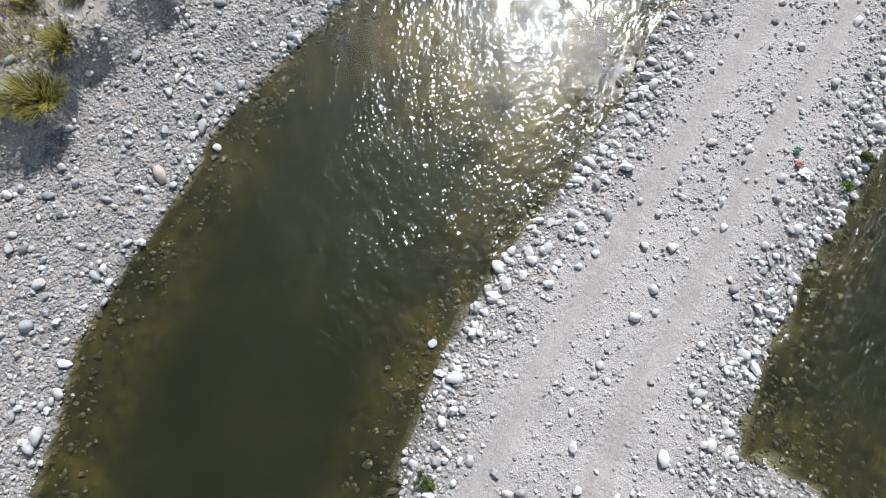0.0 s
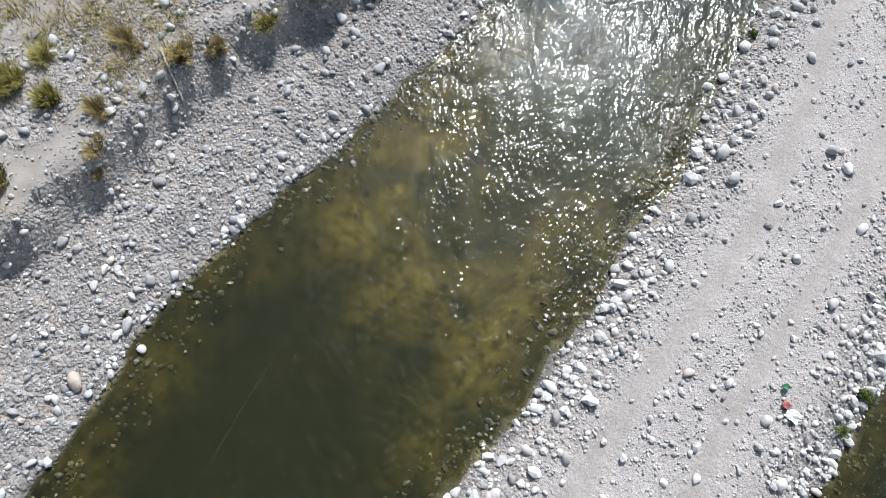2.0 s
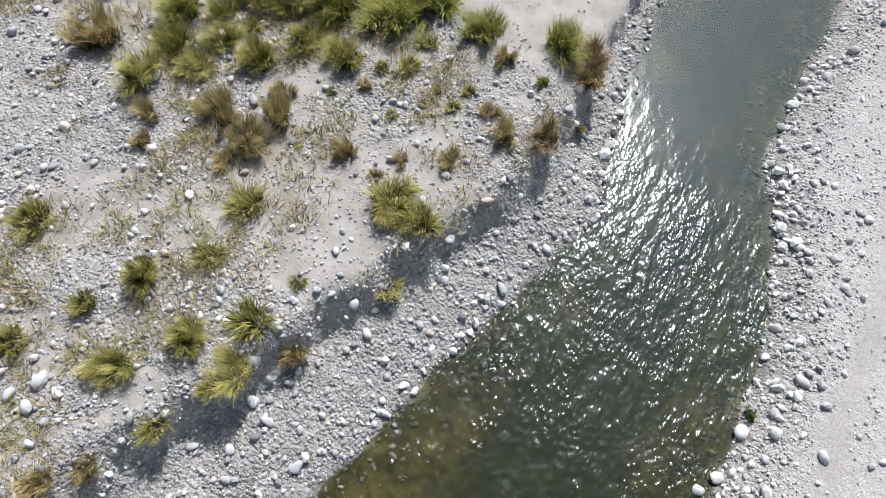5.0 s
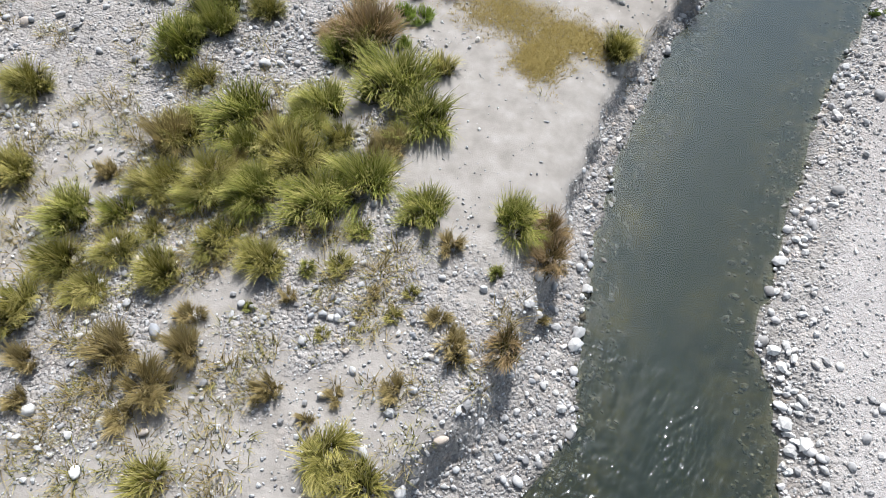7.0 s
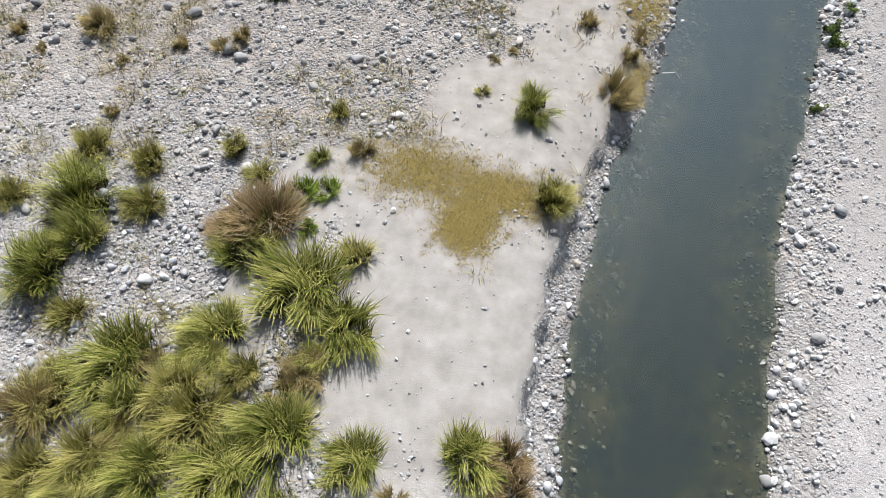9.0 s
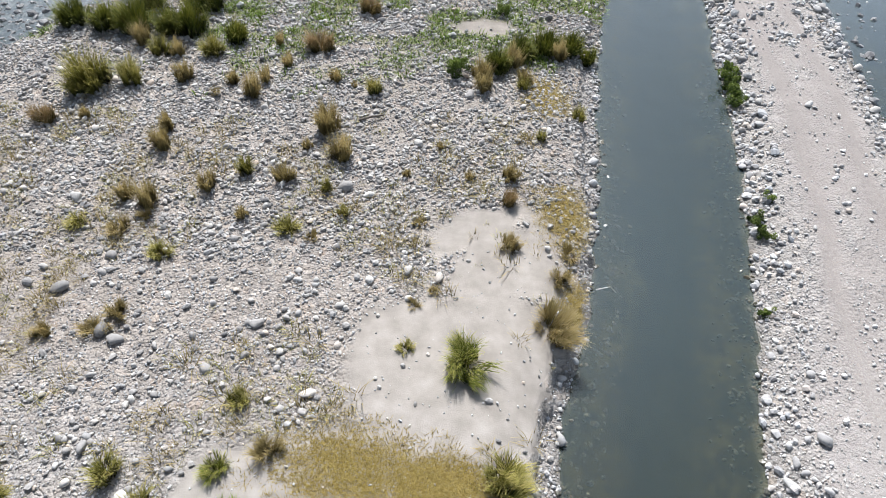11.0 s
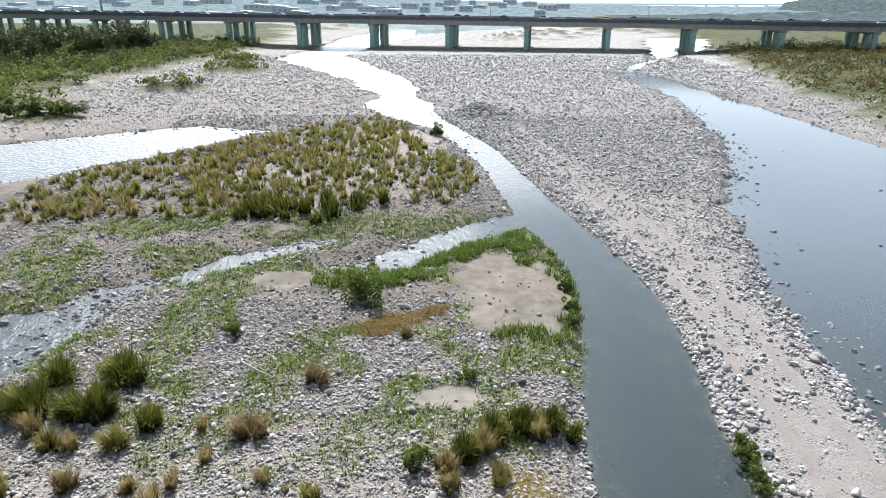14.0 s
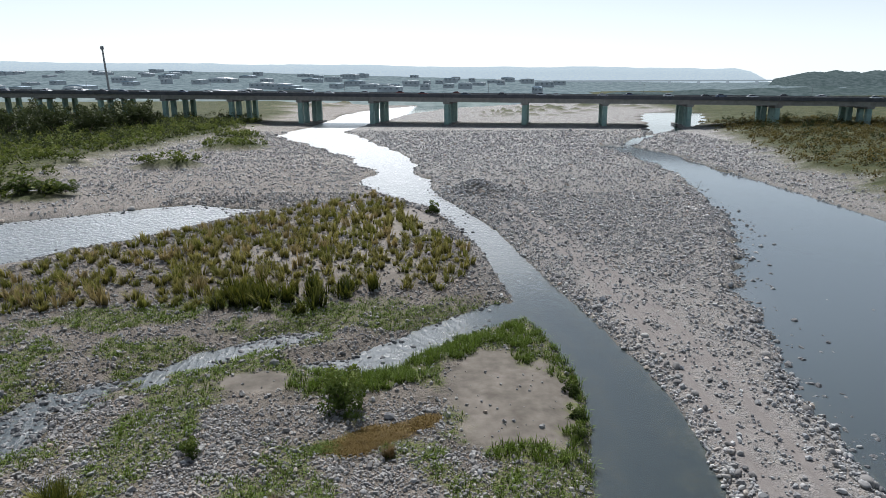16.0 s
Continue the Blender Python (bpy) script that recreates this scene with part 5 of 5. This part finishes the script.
def lumps(r, count, flat=0.75):
    heads = r.normal(0, 0.27, (count, 3)) * (1, 1, flat) + (0, 0, 0.5 * flat)
    heads[:, 2] = np.clip(heads[:, 2], 0.12, 1)
    radii = r.uniform(0.12, 0.26, count)

    def shape(n):
        w = r.integers(0, count, n)
        way = r.normal(0, 1, (n, 3))
        way /= np.linalg.norm(way, axis=1)[:, None]
        p = heads[w] + way * (radii[w] * r.uniform(0.55, 1.05, n))[:, None]
        p[:, 2] = np.maximum(p[:, 2], 0.02)
        return p
    return shape


def crown_mesh(name, n, seed, size, flat=0.75, count=12):
    r = np.random.default_rng(seed)
    v, f = leaves(n, r, size, lumps(r, count, flat))
    # leaf colour goes by height: darker towards the crown's bottom
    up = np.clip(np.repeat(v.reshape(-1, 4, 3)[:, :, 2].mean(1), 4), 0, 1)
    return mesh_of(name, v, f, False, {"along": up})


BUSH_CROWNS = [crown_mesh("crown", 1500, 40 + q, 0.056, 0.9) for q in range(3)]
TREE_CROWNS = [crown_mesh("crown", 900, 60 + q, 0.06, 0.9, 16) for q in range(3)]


def bush(x, y, size, label="leafy green bush on the stony bank", crown=None, category="bush", tall=1.0, material=LEAF, name="bush"):
    r = random.Random(int(x * 13 + y * 7))
    root = new(name)
    root.matrix_basis = pose(x, y, ground_z(x, y) - 0.03, 0, 0, r.uniform(0, 360))
    for q in range(5):
        a = q * 1.26 + r.uniform(-0.3, 0.3)
        part("stem", tube(bmesh.new(), (0, 0, 0), (0.25 * size * math.cos(a), 0.25 * size * math.sin(a), 0.5 * size * tall), 0.02 * size, 0.008 * size, 6), BARK, root)
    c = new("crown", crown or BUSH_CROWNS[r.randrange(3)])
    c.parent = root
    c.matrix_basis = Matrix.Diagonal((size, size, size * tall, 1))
    return tagged(root, label, category, "bushes by the river")


for me in BUSH_CROWNS:
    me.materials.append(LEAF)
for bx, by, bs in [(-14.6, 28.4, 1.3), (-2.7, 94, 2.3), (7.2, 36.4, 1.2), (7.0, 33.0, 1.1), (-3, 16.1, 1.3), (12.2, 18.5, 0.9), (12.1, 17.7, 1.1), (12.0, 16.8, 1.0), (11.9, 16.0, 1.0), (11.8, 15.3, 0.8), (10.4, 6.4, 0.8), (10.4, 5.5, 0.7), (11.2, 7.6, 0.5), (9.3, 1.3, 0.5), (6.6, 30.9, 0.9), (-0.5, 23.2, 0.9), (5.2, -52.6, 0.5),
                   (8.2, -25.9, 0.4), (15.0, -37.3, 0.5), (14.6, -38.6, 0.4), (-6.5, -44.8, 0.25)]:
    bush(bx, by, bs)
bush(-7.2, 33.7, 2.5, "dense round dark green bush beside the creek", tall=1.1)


for bx, by, bs in [(-77, 106, 4.2), (-73.5, 107, 4.6), (-70, 108, 4.0), (-66.8, 109, 3.2)]:
    bush(bx, by, bs, "wide dark bush on the far gravel bank", tall=0.7)


def tree(x, y, size, crown):
    r = random.Random(int(x * 3 + y))
    root = new("tree")
    root.matrix_basis = pose(x, y, ground_z(x, y) - 0.1, 0, 0, r.uniform(0, 360))
    bm = bmesh.new()
    tube(bm, (0, 0, 0), (0.02 * size, 0, 0.45 * size), 0.035 * size, 0.02 * size, 8)
    for q in range(5):
        a = q * 1.3
        tube(bm, (0, 0, (0.22 + 0.05 * q) * size), (0.25 * size * math.cos(a), 0.25 * size * math.sin(a), (0.5 + 0.05 * q) * size), 0.014 * size, 0.005 * size, 6)
    part("trunk", bm, BARK, root)
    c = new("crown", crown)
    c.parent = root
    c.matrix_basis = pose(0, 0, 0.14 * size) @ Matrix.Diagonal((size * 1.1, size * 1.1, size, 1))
    tagged(root, "dark green broadleaf tree beside the motorway bridge", "tree", "trees by the bridge")


for me in TREE_CROWNS:
    me.materials.append(FAR_LEAF)
fr = random.Random(77)
for q in range(60):
    tx = fr.uniform(-255, -118)
    tree(tx, fr.uniform(205, 278) + (tx + 190) * -0.05, fr.uniform(6, 9.5), TREE_CROWNS[fr.randrange(3)])


def scrub(name, region, count, sizes, material, label, seed, per=70, leaf=0.07, flat=0.6):
    r = np.random.default_rng(seed)
    x0, x1, y0, y1 = region
    x, y = r.uniform(x0, x1, count), y0 + (y1 - y0) * r.uniform(0, 1, count) ** 1.1
    full = masks(x, y)
    ok = (full[6] > 0.45) & (full[0] > 1)
    x, y, z = x[ok], y[ok], height(x, y, full)[ok]
    vs, fs, ss, start = [], [], [], 0
    for px, py, pz in zip(x, y, z):
        size = r.uniform(*sizes)
        v, f = leaves(per, r, leaf, lumps(r, 7, flat))
        # height picks the leaf colour again, darker low in each clump
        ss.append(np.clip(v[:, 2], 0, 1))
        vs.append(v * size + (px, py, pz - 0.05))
        fs.append(f + start)
        start += len(v)
    thing(name, mesh_of(name, np.concatenate(vs), np.concatenate(fs), False, {"along": np.concatenate(ss)}), material, label, "scrub", kind="stuff")


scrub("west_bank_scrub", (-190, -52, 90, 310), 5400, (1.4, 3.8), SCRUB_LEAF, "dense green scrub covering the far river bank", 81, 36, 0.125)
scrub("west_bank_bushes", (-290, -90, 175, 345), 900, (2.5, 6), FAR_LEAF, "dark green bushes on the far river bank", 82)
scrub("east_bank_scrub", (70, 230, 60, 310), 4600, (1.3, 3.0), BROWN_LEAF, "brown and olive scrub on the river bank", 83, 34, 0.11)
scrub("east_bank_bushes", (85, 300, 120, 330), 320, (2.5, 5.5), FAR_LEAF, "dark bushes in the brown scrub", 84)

# ---- the motorway bridge ----
BRIDGE_Y, SKEW, SPAN = 290.0, -0.176, 34.6
bridge = new("motorway_bridge")
tagged(bridge, "long grey concrete motorway bridge on green painted piers", "bridge")
turn = Matrix.Translation((0, BRIDGE_Y, 0)) @ Matrix.Rotation(math.atan(SKEW), 4, "Z")
bridge.matrix_basis = turn


def deck_z(u):
    return 14.2 - 0.0085 * u


def strip(bm, u0, u1, v0, v1, lo, hi, step=34.6):
    """A beam along the bridge that follows the deck's grade; lo, hi under the deck's level."""
    us = np.arange(u0, u1 + 0.1, step)
    for a, b in zip(us, us[1:]):
        vs = [bm.verts.new(p) for p in ((a + 0.06, v0, deck_z(a) + lo), (b - 0.06, v0, deck_z(b) + lo), (b - 0.06, v1, deck_z(b) + lo), (a + 0.06, v1, deck_z(a) + lo),
                                        (a + 0.06, v0, deck_z(a) + hi), (b - 0.06, v0, deck_z(b) + hi), (b - 0.06, v1, deck_z(b) + hi), (a + 0.06, v1, deck_z(a) + hi))]
        for f in ((3, 2, 1, 0), (4, 5, 6, 7), (0, 1, 5, 4), (1, 2, 6, 5), (2, 3, 7, 6), (3, 0, 4, 7)):
            bm.faces.new([vs[q] for q in f])
    return bm


U0, U1 = -20 * SPAN, 12 * SPAN
DECK_WIDE = 34.0
part("deck", strip(bmesh.new(), U0, U1, 0.0, DECK_WIDE, -0.9, -0.55, U1 - U0), ASPHALT, bridge, "dark asphalt carriageway")
for q in range(-20, 12):
    a, b = SPAN * q, SPAN * (q + 1)
    part("parapet", strip(bmesh.new(), a, b, -0.45, -0.02, -1.35, 0.05), SHADED_CONCRETE, bridge, "dark concrete parapet with its shade in the colour")
    part("parapet", strip(bmesh.new(), a, b, DECK_WIDE + 0.02, DECK_WIDE + 0.45, -1.35, 0.05), SHADED_CONCRETE, bridge, "dark concrete parapet with its shade in the colour")
    part("median_barrier", strip(bmesh.new(), a, b, 16.8, 17.2, -0.54, 0.2), CONCRETE, bridge)
    for v in (1.0, 8.5, 19.0, 26.0):
        part("girder", strip(bmesh.new(), a, b, v, v + 5.4, -3.3, -0.92), CONCRETE, bridge, "grey concrete box girder")
for q in range(-20, 13):
    u = 0.4 + SPAN * q
    pier = new("pier")
    pier.parent = bridge
    tagged(pier, "green painted concrete pier with a grey cap")
    top = deck_z(u) - 3.3
    for v in (2.2, 9.4, 20.0, 27.2):
        part("column", box(bmesh.new(), u - 1.0, v, -1.0, u + 1.0, v + 2.4, top - 1.0, 0.2), GREEN_CONCRETE, pier)
    for v in (1.4, 19.2):
        part("cap", box(bmesh.new(), u - 1.5, v, top - 1.0, u + 1.5, v + 12.2, top - 0.02, 0.2), CONCRETE, pier)
        part("footing", box(bmesh.new(), u - 2.2, v - 0.4, -1.2, u + 2.2, v + 13.0, 0.9, 0.15), CONCRETE, pier)

# ---- traffic on the bridge ----
GLASS = plain_material("car_glass", (0.02, 0.025, 0.03), (0.03, 0.035, 0.04), 1.0, 0.1, 0.0)
RUBBER = plain_material("rubber", (0.02, 0.02, 0.02), (0.035, 0.035, 0.035), 4.0, 0.9)
PAINTS = [plain_material("car_paint", tuple(0.9 * v for v in c), c, 0.8, 0.3, 0.0) for c in ((0.75, 0.76, 0.77), (0.06, 0.06, 0.07), (0.45, 0.46, 0.48), (0.22, 0.05, 0.04), (0.10, 0.14, 0.22))]


def profile(bm, outline, y0, y1, inset=0.0):
    """A body pressed from a side outline of x, z between y0 and y1; inset narrows the upper points."""
    tops = max(z for _, z in outline)
    lows = min(z for _, z in outline)
    rings = []
    for y, s in ((y0, 1), (y1, -1)):
        rings.append([bm.verts.new((x, y + s * inset * (z - lows) / (tops - lows), z)) for x, z in outline])
    bm.faces.new(rings[0])
    bm.faces.new(rings[1][::-1])
    n = len(outline)
    for q in range(n):
        bm.faces.new((rings[0][q], rings[1][q], rings[1][(q + 1) % n], rings[0][(q + 1) % n]))
    bmesh.ops.recalc_face_normals(bm, faces=bm.faces)
    return bm


def car(paint, colour):
    root = new("car")
    part("body", profile(bmesh.new(), [(-2.2, 0.3), (2.2, 0.3), (2.25, 0.62), (1.9, 0.84), (1.05, 0.95), (-1.7, 0.98), (-2.2, 0.9)], -0.88, 0.88, 0.06), paint, root)
    part("windows", profile(bmesh.new(), [(1.1, 0.94), (0.45, 1.36), (-1.2, 1.38), (-1.85, 0.97)], -0.80, 0.80, 0.12), GLASS, root, "dark tinted car windows")
    part("roof", profile(bmesh.new(), [(0.5, 1.34), (0.3, 1.44), (-1.1, 1.46), (-1.3, 1.37)], -0.70, 0.70, 0.05), paint, root)
    for wx_, wy_ in ((1.4, -0.82), (1.4, 0.82), (-1.35, -0.82), (-1.35, 0.82)):
        part("wheel", tube(bmesh.new(), (wx_, wy_ - 0.1, 0.32), (wx_, wy_ + 0.1, 0.32), 0.32, 0.32, 12), RUBBER, root)
    return tagged(root, colour + " car driving on the motorway bridge", "car", "cars on the bridge")


COLOURS = ["white", "black", "silver", "dark red", "dark blue"]
models = [car(p, c) for p, c in zip(PAINTS, COLOURS)]
cr = random.Random(21)
used = set()
for q in range(40):
    u = -330 + q * 13.2 + cr.uniform(-5, 5)
    lane = cr.choice((2.2, 2.2, 2.2, 5.8, 5.8, 9.4, 13.0, 21.0, 25.0))
    m = turn @ pose(u, lane, deck_z(u) - 0.54, 0, math.degrees(0.0085), 0 if lane < 17 else 180)
    k = cr.choice((0, 0, 0, 0, 0, 1, 1, 2, 2, 3, 4))
    if k in used:
        copy_thing(models[k], m)
    else:
        models[k].matrix_basis = m
        used.add(k)
for k, ob in enumerate(models):
    if k not in used:
        ob.matrix_basis = turn @ pose(60 + 9 * k, 8.0, deck_z(60 + 9 * k) - 0.54)

for q in range(-4, 6):
    u = 0.4 + SPAN * (q * 2 + 0.5)
    post = new("street_lamp")
    post.matrix_basis = turn @ pose(u, 17.0, deck_z(u) + 0.28)
    part("pole", tube(bmesh.new(), (0, 0, 0), (0, 0, 4.5), 0.09, 0.06, 8), STEEL, post)
    part("lamp_head", box(bmesh.new(), -0.5, -0.12, 4.45, 0.5, 0.12, 4.58, 0.03), STEEL, post)
    tagged(post, "thin grey street lamp on the bridge's median barrier", "street lamp", "street lamps on the bridge")

# ---- the plain behind the bridge ----
mast = new("floodlight_mast")
mast.matrix_basis = pose(-188.5, 372, 2.0, 0, -2.2, 0)
part("pole", tube(bmesh.new(), (0, 0, 0), (0, 0, 36.0), 0.75, 0.45, 12), STEEL, mast)
part("lamp_ring", tube(bmesh.new(), (0, 0, 35.6), (0, 0, 37.4), 1.0, 0.8, 12), STEEL, mast)
tagged(mast, "tall grey steel floodlight mast behind the bridge", "mast")

WHITE_WALL = plain_material("white_rendered_wall", (0.38, 0.41, 0.43), (0.50, 0.53, 0.55), 0.2)
PALE_ROOF = plain_material("pale_metal_roof", (0.74, 0.76, 0.78), (0.84, 0.85, 0.86), 0.3, 0.5)
BLUE_ROOF = plain_material("blue_metal_roof", (0.25, 0.36, 0.45), (0.36, 0.46, 0.54), 0.3, 0.5)
DARK_PANE = plain_material("dark_window", (0.17, 0.19, 0.21), (0.22, 0.24, 0.26), 0.5, 0.4)


def hall(x, y, wide, deep, high, roof, label, z):
    root = new("industrial_building")
    root.matrix_basis = pose(x, y, z, 0, 0, -10)
    part("wall", box(bmesh.new(), -wide / 2, 0, -4, wide / 2, deep, high), WHITE_WALL, root)
    part("roof", profile(bmesh.new(), [(-wide / 2 - 0.4, high), (wide / 2 + 0.4, high), (wide / 2 + 0.4, high + 0.4), (0, high + 0.06 * wide), (-wide / 2 - 0.4, high + 0.4)], -0.4, deep + 0.4), roof, root)
    n = max(2, int(wide / 7))
    for q in range(n):
        wx_ = -wide / 2 + (q + 0.5) * wide / n
        part("window", box(bmesh.new(), wx_ - 1.6, -0.08, high * 0.55, wx_ + 1.6, -0.004, high * 0.8), DARK_PANE, root)
    tagged(root, label, "building", "halls on the plain")


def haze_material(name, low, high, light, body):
    """Distance: woods, hills, plain and far concrete, their bright haze painted in as emission."""
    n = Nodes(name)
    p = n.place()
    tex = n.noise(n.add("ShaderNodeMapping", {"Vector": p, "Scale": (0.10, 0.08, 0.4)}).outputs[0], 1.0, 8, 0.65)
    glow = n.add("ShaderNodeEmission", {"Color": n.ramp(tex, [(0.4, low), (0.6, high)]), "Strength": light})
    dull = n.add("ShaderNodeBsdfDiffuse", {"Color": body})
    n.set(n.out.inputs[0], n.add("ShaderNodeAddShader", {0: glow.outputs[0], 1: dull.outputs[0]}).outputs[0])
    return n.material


def ridge(name, y, x0, x1, base, tops, rough, material, label, step=6.0, seed=0, grain=0.02):
    """A far rise that faces the river: its crest runs through tops (x, z), broken by trees."""
    xs = np.arange(x0, x1, step)
    tops = np.array(tops, float)
    crest = np.interp(xs, tops[:, 0], tops[:, 1]) + rough * (fbm(xs * grain, 0 * xs, seed, 5) - 0.5) * 2
    rows = [np.stack([xs, y + 0 * xs, base + 0 * xs], 1), np.stack([xs, y + 12 + 0 * xs, base + (crest - base) * 0.6], 1), np.stack([xs, y + 60 + 0 * xs, crest], 1), np.stack([xs, y + 130 + 0 * xs, crest * 0.8 + base * 0.2], 1)]
    v = np.concatenate(rows)
    n = len(xs)
    k = np.arange(n - 1)
    f = np.concatenate([np.stack([k + r * n, k + 1 + r * n, k + 1 + (r + 1) * n, k + (r + 1) * n], 1) for r in range(3)])
    return thing(name, mesh_of(name, v, f, True), material, label, "hills", kind="structure")


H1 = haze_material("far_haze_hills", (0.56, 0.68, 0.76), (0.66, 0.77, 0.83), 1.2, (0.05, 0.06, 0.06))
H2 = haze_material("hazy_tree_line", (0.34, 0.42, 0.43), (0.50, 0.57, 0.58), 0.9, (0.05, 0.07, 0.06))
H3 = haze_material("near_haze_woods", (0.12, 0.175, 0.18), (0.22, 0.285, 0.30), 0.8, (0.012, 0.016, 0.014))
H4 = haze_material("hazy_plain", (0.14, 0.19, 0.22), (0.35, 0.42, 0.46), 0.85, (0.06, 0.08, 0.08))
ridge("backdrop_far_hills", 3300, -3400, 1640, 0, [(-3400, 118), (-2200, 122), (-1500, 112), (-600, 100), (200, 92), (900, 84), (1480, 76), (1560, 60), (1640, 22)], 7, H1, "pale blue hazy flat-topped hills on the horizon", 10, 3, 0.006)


def plain_z(x, y):
    """The built-up plain climbs slowly towards the hills, more on the west side."""
    return 1.0 + (12 + 34 * smooth((700 - x) / 1600)) * smooth((y - 560) / 1150) ** 1.2


px_, py_ = np.arange(-2300, 1601, 30.0), np.arange(560, 1721, 12.0)
X, Y = (a.ravel() for a in np.meshgrid(px_, py_))
nx, ny = len(px_), len(py_)
i, j = np.meshgrid(np.arange(nx - 1), np.arange(ny - 1))
k = (j * nx + i).ravel()
bumps = 5.0 * smooth((Y - 640) / 200) * (fbm(X * 0.02, Y * 0.03, 55, 4) - 0.42)
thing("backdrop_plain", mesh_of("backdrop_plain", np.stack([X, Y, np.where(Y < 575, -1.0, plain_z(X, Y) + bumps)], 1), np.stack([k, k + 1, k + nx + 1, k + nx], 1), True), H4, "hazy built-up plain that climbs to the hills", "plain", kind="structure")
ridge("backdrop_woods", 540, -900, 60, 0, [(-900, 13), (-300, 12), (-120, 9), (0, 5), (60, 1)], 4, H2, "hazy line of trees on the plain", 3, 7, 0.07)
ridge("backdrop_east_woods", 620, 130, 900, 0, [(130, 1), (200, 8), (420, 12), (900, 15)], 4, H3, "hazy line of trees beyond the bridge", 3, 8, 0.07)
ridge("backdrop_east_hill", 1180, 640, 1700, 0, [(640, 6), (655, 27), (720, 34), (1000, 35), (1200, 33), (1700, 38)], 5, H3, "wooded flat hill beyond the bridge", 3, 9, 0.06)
br = random.Random(4)
for q in range(80):
    a = -0.70 + 0.011 * q + br.uniform(-0.01, 0.01)
    far = br.uniform(700, 1500)
    hall(a * far, far, br.uniform(10, 34), br.uniform(12, 30), br.uniform(4, 9), br.choice((PALE_ROOF, PALE_ROOF, BLUE_ROOF)), "pale industrial hall with a low metal roof behind the bridge", float(plain_z(a * far, far)))

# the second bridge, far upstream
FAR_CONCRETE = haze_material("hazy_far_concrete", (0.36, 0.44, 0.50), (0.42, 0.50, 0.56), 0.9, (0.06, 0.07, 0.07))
far_bridge = new("far_bridge")
tagged(far_bridge, "pale far road bridge crossing the valley in haze", "bridge")
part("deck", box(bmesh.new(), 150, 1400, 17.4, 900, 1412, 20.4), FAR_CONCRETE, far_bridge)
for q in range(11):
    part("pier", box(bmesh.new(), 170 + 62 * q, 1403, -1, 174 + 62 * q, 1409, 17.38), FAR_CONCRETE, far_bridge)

# ---- driftwood and litter ----
PALE_WOOD = plain_material("bleached_wood", (0.36, 0.32, 0.27), (0.48, 0.44, 0.38), 5.0)
DARK_WOOD = plain_material("dark_driftwood", (0.07, 0.055, 0.045), (0.13, 0.11, 0.09), 5.0)


def driftwood(points, thick, material, label):
    bm = bmesh.new()
    spots = [Vector((x, y, ground_z(x, y) + dz)) for x, y, dz in points]
    for q, (a, b) in enumerate(zip(spots, spots[1:])):
        tube(bm, a, b, thick * (1 - 0.2 * q), thick * (1 - 0.2 * (q + 1)), 7)
    me = bpy.data.meshes.new("driftwood")
    bm.to_mesh(me)
    bm.free()
    thing("driftwood", me, material, label, "driftwood")


driftwood([(-9.6, -36.9, 0.1), (-9.0, -37.4, 0.08), (-8.4, -37.95, 0.12)], 0.05, PALE_WOOD, "thin bleached branch lying on the sandy bank")
driftwood([(-7.7, 11.6, 0.12), (-7.1, 11.7, 0.25), (-6.5, 12.0, 0.15)], 0.07, DARK_WOOD, "dark driftwood branch lying among cobbles")
driftwood([(-13.2, 25.0, 0.15), (-11.9, 23.9, 0.2), (-11.0, 23.4, 0.12)], 0.05, PALE_WOOD, "pale bent branch among weeds")
driftwood([(3.0, 2.3, 0.05), (3.6, 2.5, 0.1), (3.9, 2.2, -0.05)], 0.03, PALE_WOOD, "pale branch reaching over the water")
for bx, by, colour, size in ((12.75, -38.7, (0.36, 0.13, 0.11), 0.24), (12.6, -38.2, (0.06, 0.20, 0.10), 0.22), (13.0, -38.9, (0.7, 0.7, 0.68), 0.4)):
    bm = bmesh.new()
    bmesh.ops.create_grid(bm, x_segments=7, y_segments=5, size=size / 2)
    for v in bm.verts:
        v.co.z = 0.10 * noise.noise(v.co * 9 + Vector((bx, by, 0))) + 0.06
        v.co.x *= 1 + 0.5 * noise.noise(v.co * 4)
    bmesh.ops.solidify(bm, geom=bm.faces[:], thickness=0.01)
    me = bpy.data.meshes.new("rag")
    bm.to_mesh(me)
    bm.free()
    thing("rag", me, plain_material("cloth", tuple(0.7 * c for c in colour), colour, 8.0), "crumpled coloured cloth lying on the gravel bar", "litter", "litter on the gravel bar", m=pose(bx, by, ground_z(bx, by) + 0.06, 8, 6, 40 * bx))
